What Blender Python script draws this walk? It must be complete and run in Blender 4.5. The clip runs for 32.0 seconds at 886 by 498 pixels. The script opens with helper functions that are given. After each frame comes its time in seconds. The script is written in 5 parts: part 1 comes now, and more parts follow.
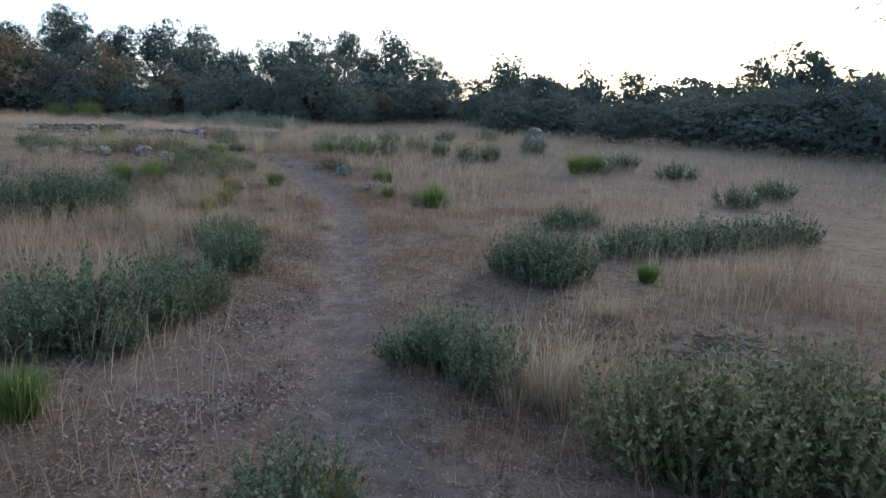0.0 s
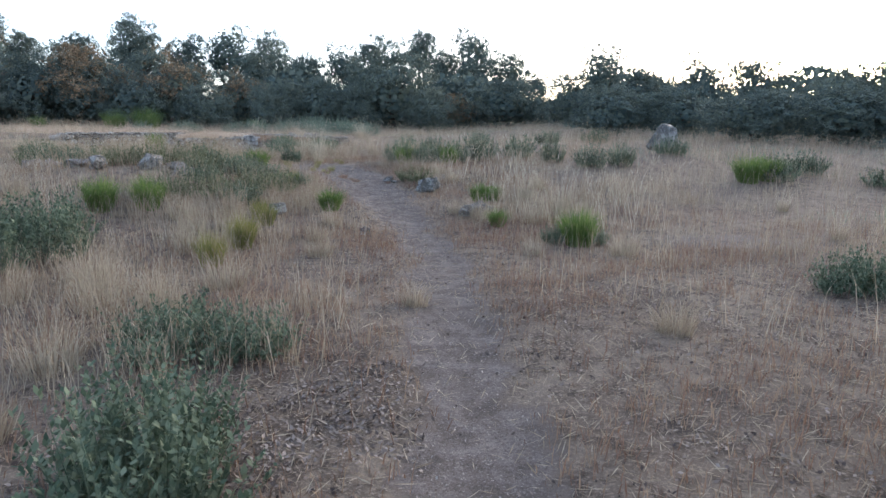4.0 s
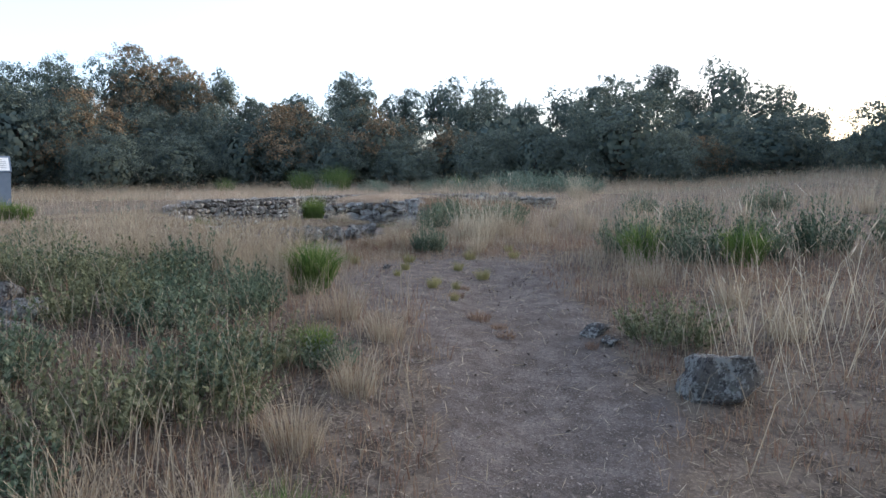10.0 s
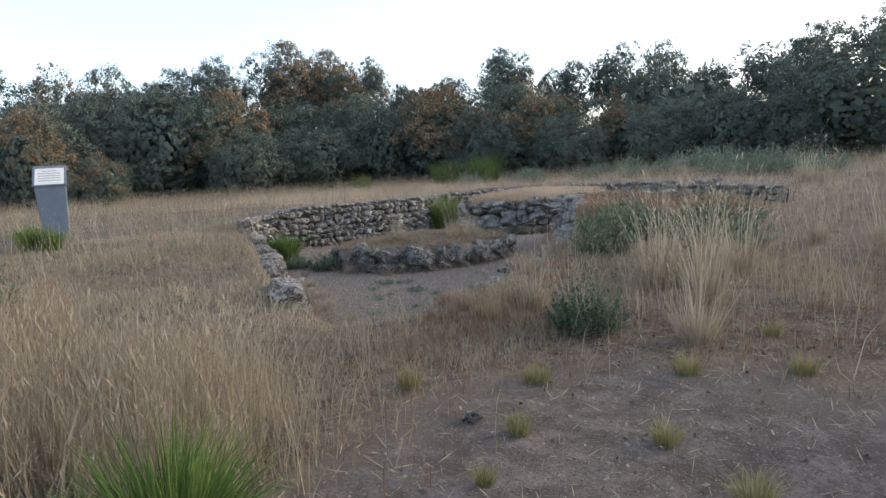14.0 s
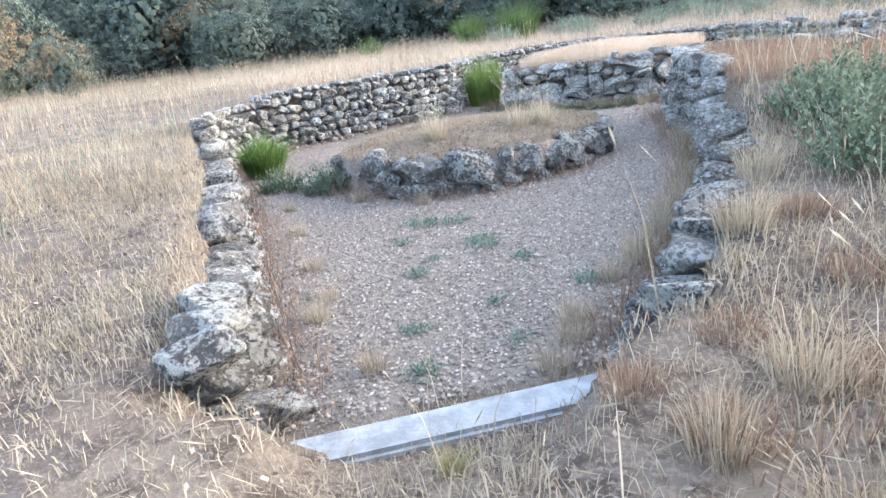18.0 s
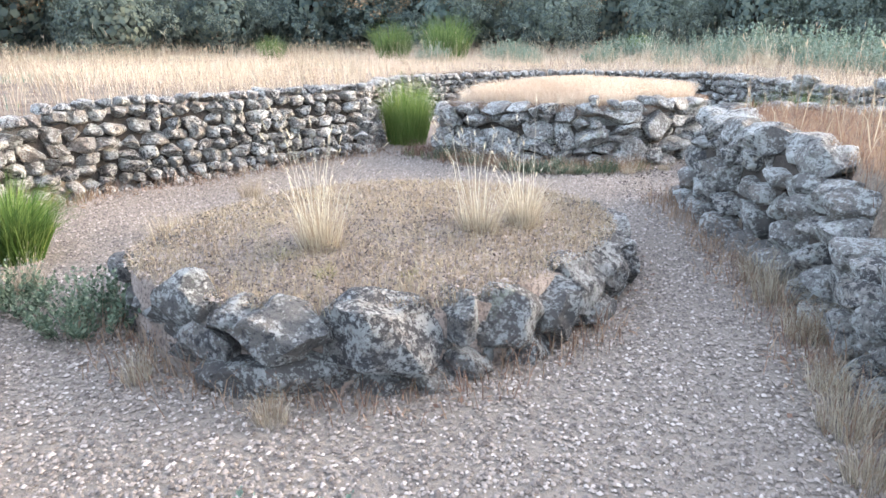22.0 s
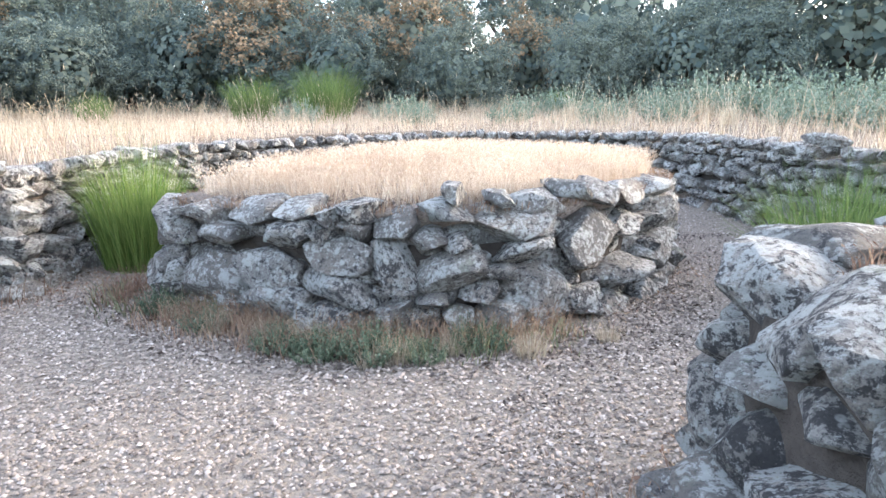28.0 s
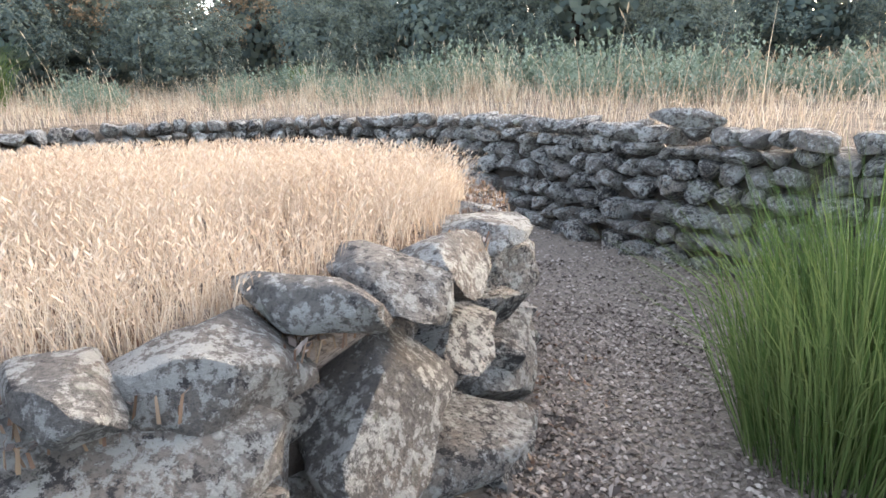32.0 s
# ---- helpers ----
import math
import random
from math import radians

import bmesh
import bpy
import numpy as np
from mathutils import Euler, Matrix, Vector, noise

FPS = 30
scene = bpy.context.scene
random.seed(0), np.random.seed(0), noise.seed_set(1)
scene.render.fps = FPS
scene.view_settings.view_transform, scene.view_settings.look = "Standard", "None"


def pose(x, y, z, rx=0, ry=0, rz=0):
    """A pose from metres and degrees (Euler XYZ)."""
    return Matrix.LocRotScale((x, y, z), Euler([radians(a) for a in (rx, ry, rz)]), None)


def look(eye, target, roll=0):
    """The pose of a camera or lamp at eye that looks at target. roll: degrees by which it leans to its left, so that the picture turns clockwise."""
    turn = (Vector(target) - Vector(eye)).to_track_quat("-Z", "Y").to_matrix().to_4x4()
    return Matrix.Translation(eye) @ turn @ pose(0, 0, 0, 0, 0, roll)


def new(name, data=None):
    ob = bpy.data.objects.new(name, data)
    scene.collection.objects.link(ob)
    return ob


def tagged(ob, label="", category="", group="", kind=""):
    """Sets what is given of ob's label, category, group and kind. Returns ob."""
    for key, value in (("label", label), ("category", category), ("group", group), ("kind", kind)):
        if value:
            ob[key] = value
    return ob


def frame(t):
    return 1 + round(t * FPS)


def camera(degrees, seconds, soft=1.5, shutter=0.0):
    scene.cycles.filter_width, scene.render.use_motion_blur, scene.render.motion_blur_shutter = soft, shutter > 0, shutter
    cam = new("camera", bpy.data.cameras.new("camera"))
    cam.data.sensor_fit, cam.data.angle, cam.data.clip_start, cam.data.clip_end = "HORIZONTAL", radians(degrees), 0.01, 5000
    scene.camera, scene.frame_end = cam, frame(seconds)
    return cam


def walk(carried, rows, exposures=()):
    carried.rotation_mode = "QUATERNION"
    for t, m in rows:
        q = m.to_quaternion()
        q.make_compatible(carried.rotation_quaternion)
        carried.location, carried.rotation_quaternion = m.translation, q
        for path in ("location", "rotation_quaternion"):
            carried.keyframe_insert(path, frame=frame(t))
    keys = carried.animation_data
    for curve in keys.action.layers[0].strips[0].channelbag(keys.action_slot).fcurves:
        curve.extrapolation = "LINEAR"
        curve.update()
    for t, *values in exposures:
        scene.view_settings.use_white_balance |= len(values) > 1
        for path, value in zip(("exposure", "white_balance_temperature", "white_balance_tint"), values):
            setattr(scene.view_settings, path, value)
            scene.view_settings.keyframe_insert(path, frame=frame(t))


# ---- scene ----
cam = camera(68.2, 32.0)
PATH = [
    (0, (0.135, -0.851, 1.709), (0.167, 1.113, 1.329), 2.3),
    (1, (0.137, 0.452, 1.626), (0.054, 2.409, 1.222), 2.8),
    (2, (0.092, 2.063, 1.493), (-0.397, 3.956, 1.072), 3.3),
    (3, (-0.299, 3.29, 1.525), (-0.815, 5.176, 1.105), 2.0),
    (3.5, (-0.689, 3.848, 1.473), (-0.892, 5.798, 1.075), 3.5),
    (4, (-0.853, 4.551, 1.396), (-1.041, 6.509, 1.031), 0.9),
    (4.5, (-1.044, 5.199, 1.359), (-1.255, 7.168, 1.081), 1.0),
    (6.5, (-1.267, 8.056, 1.529), (-1.673, 9.976, 1.144), 0.5),
    (7, (-1.347, 8.717, 1.507), (-1.915, 10.602, 1.153), -0.4),
    (7.5, (-1.396, 9.361, 1.53), (-2.015, 11.242, 1.256), -0.3),
    (8, (-1.463, 10.052, 1.517), (-2.218, 11.879, 1.216), 0.5),
    (8.5, (-1.643, 10.788, 1.545), (-2.34, 12.635, 1.224), 0.5),
    (9, (-1.808, 11.505, 1.559), (-2.634, 13.306, 1.286), -1.7),
    (9.5, (-2.07, 12.237, 1.518), (-2.845, 14.067, 1.298), 0.9),
    (10, (-2.248, 13.172, 1.493), (-3.105, 14.967, 1.284), -0.7),
    (10.5, (-2.426, 13.819, 1.441), (-3.366, 15.566, 1.184), 0.4),
    (11, (-2.634, 14.37, 1.5), (-3.548, 16.122, 1.194), -0.0),
    (11.5, (-2.849, 14.971, 1.545), (-3.884, 16.646, 1.193), -2.8),
    (12, (-3.194, 15.558, 1.539), (-4.269, 17.207, 1.187), -1.5),
    (12.5, (-3.492, 16.21, 1.541), (-4.596, 17.861, 1.305), -0.6),
    (13, (-3.786, 16.725, 1.57), (-5.013, 18.278, 1.285), -2.5),
    (13.5, (-4.165, 17.269, 1.628), (-5.334, 18.864, 1.328), -1.8),
    (14, (-4.506, 17.87, 1.634), (-5.789, 19.386, 1.397), -3.6),
    (14.5, (-4.914, 18.433, 1.569), (-6.205, 19.931, 1.27), -4.1),
    (16.5, (-6.447, 19.779, 1.673), (-7.793, 21.213, 1.313), -3.9),
    (17, (-6.861, 20.11, 1.638), (-8.295, 21.433, 1.2), -6.3),
    (17.5, (-7.147, 20.318, 1.662), (-8.501, 21.678, 1.1), -5.1),
    (18, (-7.486, 20.681, 1.595), (-8.783, 22.068, 0.968), -7.5),
    (18.5, (-7.823, 20.956, 1.589), (-9.079, 22.42, 1.064), -1.7),
    (19, (-8.253, 21.225, 1.558), (-9.425, 22.733, 0.967), -1.5),
    (19.5, (-8.614, 21.63, 1.563), (-9.832, 23.118, 1.01), -4.8),
    (20, (-8.933, 21.924, 1.554), (-10.119, 23.441, 1.014), -2.5),
    (20.5, (-9.315, 22.29, 1.614), (-10.477, 23.781, 0.96), -3.1),
    (21, (-9.442, 22.601, 1.617), (-10.622, 24.09, 0.99), -3.5),
    (21.5, (-9.588, 23.041, 1.604), (-10.826, 24.508, 1.041), -3.4),
    (22, (-9.81, 23.477, 1.578), (-10.879, 25.054, 0.968), -0.3),
    (22.5, (-9.886, 23.876, 1.519), (-10.955, 25.463, 0.939), -1.7),
    (23, (-10.045, 24.253, 1.505), (-11.238, 25.705, 0.82), -3.5),
    (23.5, (-10.319, 24.637, 1.446), (-11.474, 26.114, 0.751), -0.2),
    (24, (-10.391, 25.026, 1.338), (-11.641, 26.425, 0.646), -2.3),
    (24.5, (-10.463, 25.426, 1.315), (-11.725, 26.776, 0.55), -3.3),
    (25, (-10.544, 25.759, 1.371), (-11.464, 27.332, 0.548), -1.1),
    (25.2, (-10.543, 25.914, 1.353), (-11.407, 27.525, 0.542), -0.9),
    (25.5, (-10.562, 26.18, 1.361), (-11.528, 27.805, 0.709), -0.2),
    (27.5, (-10.98, 27.682, 1.309), (-11.993, 29.305, 0.725), -4.1),
    (27.6, (-11.066, 27.783, 1.293), (-12.078, 29.424, 0.761), -2.3),
    (28, (-11.141, 28.019, 1.348), (-12.077, 29.733, 0.916), -0.8),
    (28.5, (-11.249, 28.307, 1.311), (-12.19, 30.031, 0.931), -1.6),
    (29, (-11.415, 28.607, 1.334), (-12.446, 30.278, 0.954), -2.6),
    (29.5, (-11.68, 28.92, 1.322), (-12.651, 30.615, 0.894), -1.3),
    (30, (-11.766, 29.215, 1.286), (-12.558, 30.978, 0.774), -2.0),
    (30.5, (-11.814, 29.622, 1.317), (-12.467, 31.447, 0.823), -4.5),
    (31, (-11.908, 29.984, 1.278), (-12.546, 31.815, 0.787), -3.4),
    (31.5, (-11.981, 30.253, 1.317), (-12.402, 32.118, 0.729), 0.0),
    (32, (-11.952, 30.646, 1.266), (-12.194, 32.567, 0.766), -2.0),
]
EXPOSURES = [(0, 1.09, 5550, 11), (2, 1.94, 5550, 11), (4, 1.68, 5550, 11), (7, 1.58, 5600, 10), (8, 1.58, 5600, 10), (9, 1.18, 5600, 9), (11, 1.72, 5850, 12), (12, 1.77, 5900, 12), (13, 1.62, 5850, 10), (14, 1.34, 6100, 9), (15.5, 2.07, 5850, 9), (17, 2.62, 5700, 10), (18, 3.04, 5700, 9), (19, 3.17, 5850, 9), (22, 3.24, 6200, 12), (25, 3.17, 6250, 12), (28, 3.30, 6100, 12), (29, 2.75, 6450, 15), (30, 2.87, 6450, 15), (32, 2.86, 6600, 13)]
walk(cam, [(t, look(eye, target, roll)) for t, eye, target, roll in PATH], EXPOSURES)

# ---- world and sun ----
SUN_AZ, SUN_EL = 36.0, 14.0          # degrees right of +y, degrees above the horizon
world = bpy.data.worlds.new("evening_sky")
scene.world = world
world.use_nodes = True
wn = world.node_tree.nodes
sky = wn.new("ShaderNodeTexSky")
sky.sky_type, sky.sun_disc = "NISHITA", False
sky.sun_elevation, sky.sun_rotation = radians(SUN_EL), radians(SUN_AZ)
sky.air_density, sky.dust_density, sky.ozone_density = 0.8, 3.0, 0.6
wn["Background"].inputs["Strength"].default_value = 0.15
haze = wn.new("ShaderNodeMix")          # thin even evening haze over the whole sky
haze.data_type, haze.blend_type = "RGBA", "ADD"
haze.inputs[0].default_value = 1.0
haze.inputs[7].default_value = (1.10, 1.11, 1.10, 1)
world.node_tree.links.new(sky.outputs["Color"], haze.inputs[6])
world.node_tree.links.new(haze.outputs[2], wn["Background"].inputs["Color"])
sun = new("sun", bpy.data.lights.new("sun", "SUN"))
sun.data.energy, sun.data.angle, sun.data.color = 0.22, radians(34), (1.0, 0.88, 0.72)
_az, _el = radians(SUN_AZ), radians(SUN_EL)
sun.matrix_world = look((20, 30, 40), (20 - math.sin(_az) * math.cos(_el) * 9, 30 - math.cos(_az) * math.cos(_el) * 9, 40 - math.sin(_el) * 9))


# ---- materials ----
class Mat:
    """A node material with short ways to add and wire nodes."""

    def __init__(self, name, rough=0.9, spec=0.2):
        self.m = bpy.data.materials.new(name)
        self.m.use_nodes = True
        self.n, self.l = self.m.node_tree.nodes, self.m.node_tree.links
        self.bsdf = self.n["Principled BSDF"]
        self.bsdf.inputs["Roughness"].default_value = rough
        self.bsdf.inputs["Specular IOR Level"].default_value = spec
        self.geo = self.n.new("ShaderNodeNewGeometry")

    def noise(self, scale, detail=4.0, rough=0.6, offset=None):
        t = self.n.new("ShaderNodeTexNoise")
        t.inputs["Scale"].default_value, t.inputs["Detail"].default_value, t.inputs["Roughness"].default_value = scale, detail, rough
        self.l.new(offset or self.geo.outputs["Position"], t.inputs["Vector"])
        return t.outputs["Fac"]

    def voronoi(self, scale, feature="F1"):
        t = self.n.new("ShaderNodeTexVoronoi")
        t.feature = feature
        t.inputs["Scale"].default_value = scale
        self.l.new(self.geo.outputs["Position"], t.inputs["Vector"])
        return t

    def ramp(self, fac, *stops):
        r = self.n.new("ShaderNodeValToRGB")
        e = r.color_ramp.elements
        while len(e) < len(stops):
            e.new(0.5)
        for el, (p, c) in zip(e, stops):
            el.position, el.color = p, (*c, 1) if isinstance(c, tuple) else (c, c, c, 1)
        self.l.new(fac, r.inputs["Fac"])
        return r.outputs["Color"]

    def mix(self, fac, a, b):
        x = self.n.new("ShaderNodeMix")
        x.data_type = "RGBA"
        for sock, v in ((x.inputs[0], fac), (x.inputs[6], a), (x.inputs[7], b)):
            if isinstance(v, (int, float)):
                sock.default_value = v
            elif isinstance(v, tuple):
                sock.default_value = (*v, 1)
            else:
                self.l.new(v, sock)
        return x.outputs[2]

    def math(self, op, a, b=0.0):
        x = self.n.new("ShaderNodeMath")
        x.operation = op
        for sock, v in zip(x.inputs, (a, b)):
            if isinstance(v, (int, float)):
                sock.default_value = v
            else:
                self.l.new(v, sock)
        return x.outputs[0]

    def attr(self, name):
        a = self.n.new("ShaderNodeAttribute")
        a.attribute_name = name
        return a.outputs["Fac"]

    def colour(self, c):
        self.l.new(c, self.bsdf.inputs["Base Color"])
        return self

    def bump(self, height, strength=0.5, distance=0.02):
        b = self.n.new("ShaderNodeBump")
        b.inputs["Strength"].default_value, b.inputs["Distance"].default_value = strength, distance
        self.l.new(height, b.inputs["Height"])
        self.l.new(b.outputs["Normal"], self.bsdf.inputs["Normal"])
        return self

    def glow_through(self, c, amount):
        """Thin leaves let part of the light through."""
        t = self.n.new("ShaderNodeBsdfTranslucent")
        self.l.new(c, t.inputs["Color"])
        m = self.n.new("ShaderNodeMixShader")
        m.inputs[0].default_value = amount
        self.l.new(self.bsdf.outputs[0], m.inputs[1])
        self.l.new(t.outputs[0], m.inputs[2])
        self.l.new(m.outputs[0], self.n["Material Output"].inputs["Surface"])
        return self


def leafy(name, *colours, through_light=0.3, patch=0.6, rough=0.8):
    """Blades or leaves: a colour for each island, drifting over the ground in patches."""
    m = Mat(name, rough, 0.15)
    isl = m.geo.outputs["Random Per Island"]
    drift = m.noise(patch, 3)
    f = m.math("ADD", m.math("MULTIPLY", isl, 0.6), m.math("MULTIPLY", m.math("SUBTRACT", drift, 0.3), 0.9))
    k = len(colours)
    c = m.ramp(f, *[((i + 0.2) / k, col) for i, col in enumerate(colours)])
    return m.colour(c).glow_through(c, through_light).m


def stone_material(name, warm, light=1.0):
    m = Mat(name, 0.92, 0.25)
    rnd = m.n.new("ShaderNodeObjectInfo").outputs["Random"]
    shift = m.n.new("ShaderNodeVectorMath")
    shift.operation = "ADD"
    m.l.new(m.geo.outputs["Position"], shift.inputs[0])
    m.l.new(m.math("MULTIPLY", rnd, 61.0), shift.inputs[1])
    own = shift.outputs[0]
    base = m.mix(rnd, (0.120 * light, 0.114 * light, 0.108 * light), (0.345 * light, 0.325 * light, 0.295 * light))
    base = m.mix(m.math("MULTIPLY", m.ramp(m.noise(3.5, 3, offset=own), (0.38, 0.0), (0.66, 1.0)), warm), base, (0.27, 0.215, 0.17))
    base = m.mix(m.ramp(m.noise(75, 5, 0.75, offset=own), (0.40, 0.7), (0.52, 0.0)), base, (0.085, 0.082, 0.08))
    spread = m.math("ADD", m.noise(21, 9, 0.74, offset=own), m.math("MULTIPLY", m.math("SUBTRACT", rnd, 0.5), 0.16))
    base = m.mix(m.ramp(spread, (0.525, 0.0), (0.565, 0.9)), base, (0.042, 0.040, 0.042))
    spots = m.math("ADD", m.noise(33, 9, 0.76, offset=own), m.math("MULTIPLY", m.noise(5, 4, offset=own), 0.55))
    base = m.mix(m.ramp(spots, (0.785, 0.0), (0.83, 0.85)), base, (0.24 + 0.17 * light, 0.24 + 0.17 * light, 0.225 + 0.16 * light))
    dots = m.voronoi(30)
    m.l.new(own, dots.inputs["Vector"])
    crust = m.math("MULTIPLY", m.ramp(dots.outputs["Distance"], (0.26, 1.0), (0.40, 0.0)), m.ramp(m.noise(6, 5, 0.7, offset=own), (0.50, 0.0), (0.60, 0.6)))
    base = m.mix(crust, base, (0.28 + 0.20 * light, 0.28 + 0.20 * light, 0.26 + 0.19 * light))
    base = m.mix(m.ramp(m.noise(6, 6, 0.7, offset=own), (0.62, 0.0), (0.68, 0.45)), base, (0.24, 0.26, 0.20))
    m.colour(base)
    h = m.math("ADD", m.noise(26, 8, 0.75, offset=own), m.math("MULTIPLY", m.noise(5, 5, 0.65, offset=own), 1.4))
    return m.bump(h, 1.0, 0.07).m


ground_mat = Mat("dry_earth", 0.95, 0.1)
_bare, _grav = ground_mat.attr("bare"), ground_mat.attr("gravel")
_n1, _n2, _n3 = ground_mat.noise(0.55, 4), ground_mat.noise(5, 6, 0.7), ground_mat.noise(45, 5, 0.75)
_turf = ground_mat.mix(ground_mat.ramp(_n1, (0.35, 0.0), (0.65, 1.0)), (0.100, 0.077, 0.060), (0.178, 0.144, 0.110))
_turf = ground_mat.mix(ground_mat.ramp(_n2, (0.45, 0.0), (0.60, 0.85)), _turf, (0.0476, 0.037, 0.0302))
_turf = ground_mat.mix(ground_mat.ramp(_n3, (0.50, 0.0), (0.6, 0.75)), _turf, (0.224, 0.179, 0.14))
_dirt = ground_mat.mix(ground_mat.ramp(_n2, (0.4, 0.0), (0.65, 1.0)), (0.088, 0.072, 0.062), (0.178, 0.149, 0.132))
_dirt = ground_mat.mix(ground_mat.ramp(_n3, (0.5, 0.0), (0.58, 0.6)), _dirt, (0.066, 0.054, 0.047))
_dirt = ground_mat.mix(ground_mat.ramp(ground_mat.noise(85, 3), (0.60, 0.0), (0.66, 0.7)), _dirt, (0.286, 0.258, 0.231))
_bed = ground_mat.mix(_n3, (0.116, 0.0962, 0.0787), (0.251, 0.215, 0.178))
_edge = ground_mat.ramp(ground_mat.math("ADD", _bare, ground_mat.math("MULTIPLY", ground_mat.math("SUBTRACT", _n2, 0.5), 0.9)), (0.35, 0.0), (0.65, 1.0))
ground_mat.colour(ground_mat.mix(_grav, ground_mat.mix(_edge, _turf, _dirt), _bed))
ground_mat.bump(ground_mat.math("ADD", _n2, ground_mat.math("MULTIPLY", _n3, 0.6)), 0.7, 0.04)
ground_mat = ground_mat.m

STONE = stone_material("lichen_granite", 0.45, 1.06)
STONE_WARM = stone_material("weathered_granite", 0.75, 1.3)
STONE_DARK = stone_material("dark_lichen_granite", 0.25, 0.62)
# wall rubble, its colour darkened to stand for shadow between the stones
CORE = Mat("shade_dark_rubble", 0.97, 0.05)
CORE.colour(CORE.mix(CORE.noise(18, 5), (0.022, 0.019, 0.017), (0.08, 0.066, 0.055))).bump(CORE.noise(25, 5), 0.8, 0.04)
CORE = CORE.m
SOIL = Mat("mound_soil", 0.96, 0.05)
_s = SOIL.mix(SOIL.ramp(SOIL.noise(6, 5), (0.35, 0.0), (0.65, 1.0)), (0.166, 0.128, 0.105), (0.268, 0.22, 0.184))
SOIL.colour(SOIL.mix(SOIL.ramp(SOIL.noise(50, 4), (0.5, 0.0), (0.6, 0.7)), _s, (0.0638, 0.051, 0.0415))).bump(SOIL.noise(40, 5), 0.8, 0.03)
SOIL = SOIL.m
PEBBLE = Mat("gravel_pebbles", 0.85, 0.3)
PEBBLE.colour(PEBBLE.ramp(PEBBLE.geo.outputs["Random Per Island"], (0.0, (0.075, 0.060, 0.050)), (0.35, (0.150, 0.124, 0.104)), (0.8, (0.225, 0.188, 0.158)), (1.0, (0.36, 0.315, 0.272))))
PEBBLE = PEBBLE.m
STRAW = leafy("straw", (0.190, 0.148, 0.102), (0.290, 0.238, 0.170), (0.395, 0.342, 0.258), through_light=0.35)
PLUME = leafy("pale_plume", (0.27, 0.235, 0.165), (0.40, 0.355, 0.265), (0.54, 0.495, 0.39), through_light=0.35)
RUSSET = leafy("russet_grass", (0.12, 0.069, 0.049), (0.195, 0.124, 0.087), (0.285, 0.208, 0.142), through_light=0.3)
GOLD = leafy("golden_grass", (0.296, 0.211, 0.148), (0.421, 0.327, 0.242), (0.573, 0.493, 0.394), through_light=0.35, patch=1.4)
SEDGE = leafy("grey_green_weeds", (0.0406, 0.0627, 0.0389), (0.0812, 0.11, 0.0709), (0.163, 0.189, 0.125), through_light=0.25, patch=1.5)
DEEP_BROOM = leafy("deep_broom_green", (0.030, 0.055, 0.018), (0.065, 0.108, 0.030), (0.14, 0.18, 0.065), through_light=0.25, patch=1.0)
OLIVE = leafy("olive_weeds", (0.050, 0.062, 0.032), (0.105, 0.115, 0.062), (0.21, 0.21, 0.125), through_light=0.25, patch=1.5)
BROOM = leafy("broom_green", (0.0414, 0.0776, 0.0207), (0.088, 0.15, 0.0331), (0.196, 0.248, 0.0725), through_light=0.3, patch=1.0)
YELLOW_BROOM = leafy("yellow_broom", (0.075, 0.085, 0.02), (0.15, 0.155, 0.04), (0.27, 0.245, 0.09), through_light=0.3, patch=1.0)
LIME = leafy("yellow_green_grass", (0.13, 0.145, 0.055), (0.215, 0.205, 0.085), (0.33, 0.29, 0.15), through_light=0.3, patch=1.0)
STUBBLE = leafy("stubble", (0.16, 0.115, 0.078), (0.25, 0.195, 0.132), (0.34, 0.285, 0.19), through_light=0.2, patch=2.0)
DEBRIS = leafy("dead_leaves", (0.032, 0.025, 0.022), (0.10, 0.078, 0.066), (0.27, 0.225, 0.19), through_light=0.05, patch=1.2)
MILKY = leafy("blue_green_weed", (0.0868, 0.124, 0.093), (0.136, 0.18, 0.136), (0.198, 0.236, 0.18), through_light=0.2, patch=1.5)
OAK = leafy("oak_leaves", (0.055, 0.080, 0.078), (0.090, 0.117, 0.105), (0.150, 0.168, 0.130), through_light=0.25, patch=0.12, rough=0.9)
# warm leaf colour: low sun painted on oak sides, also the rust-leaved tree
SUNLIT_RUST = leafy("sunlit_and_rusty_oak_leaves", (0.085, 0.088, 0.066), (0.15, 0.122, 0.080), (0.26, 0.180, 0.110), through_light=0.25, patch=0.35)
BARK = Mat("bark", 0.95, 0.1)
BARK.colour(BARK.mix(BARK.noise(9, 5), (0.045, 0.036, 0.030), (0.12, 0.10, 0.085))).bump(BARK.noise(30, 4), 0.8, 0.03)
BARK = BARK.m
POST = Mat("weathered_post", 0.7, 0.3)
POST.colour(POST.mix(POST.noise(8, 4), (0.100, 0.130, 0.175), (0.150, 0.185, 0.235)))
POST = POST.m
PANEL = Mat("panel_face", 0.5, 0.4)
PANEL.colour(PANEL.mix(PANEL.noise(20, 3), (0.50, 0.50, 0.50), (0.72, 0.72, 0.70)))
PANEL = PANEL.m
PRINT = Mat("faded_print", 0.6, 0.3)
PRINT.colour(PRINT.mix(PRINT.noise(12, 3), (0.22, 0.22, 0.23), (0.34, 0.34, 0.34)))
PRINT = PRINT.m
CONCRETE = Mat("threshold_concrete", 0.85, 0.25)
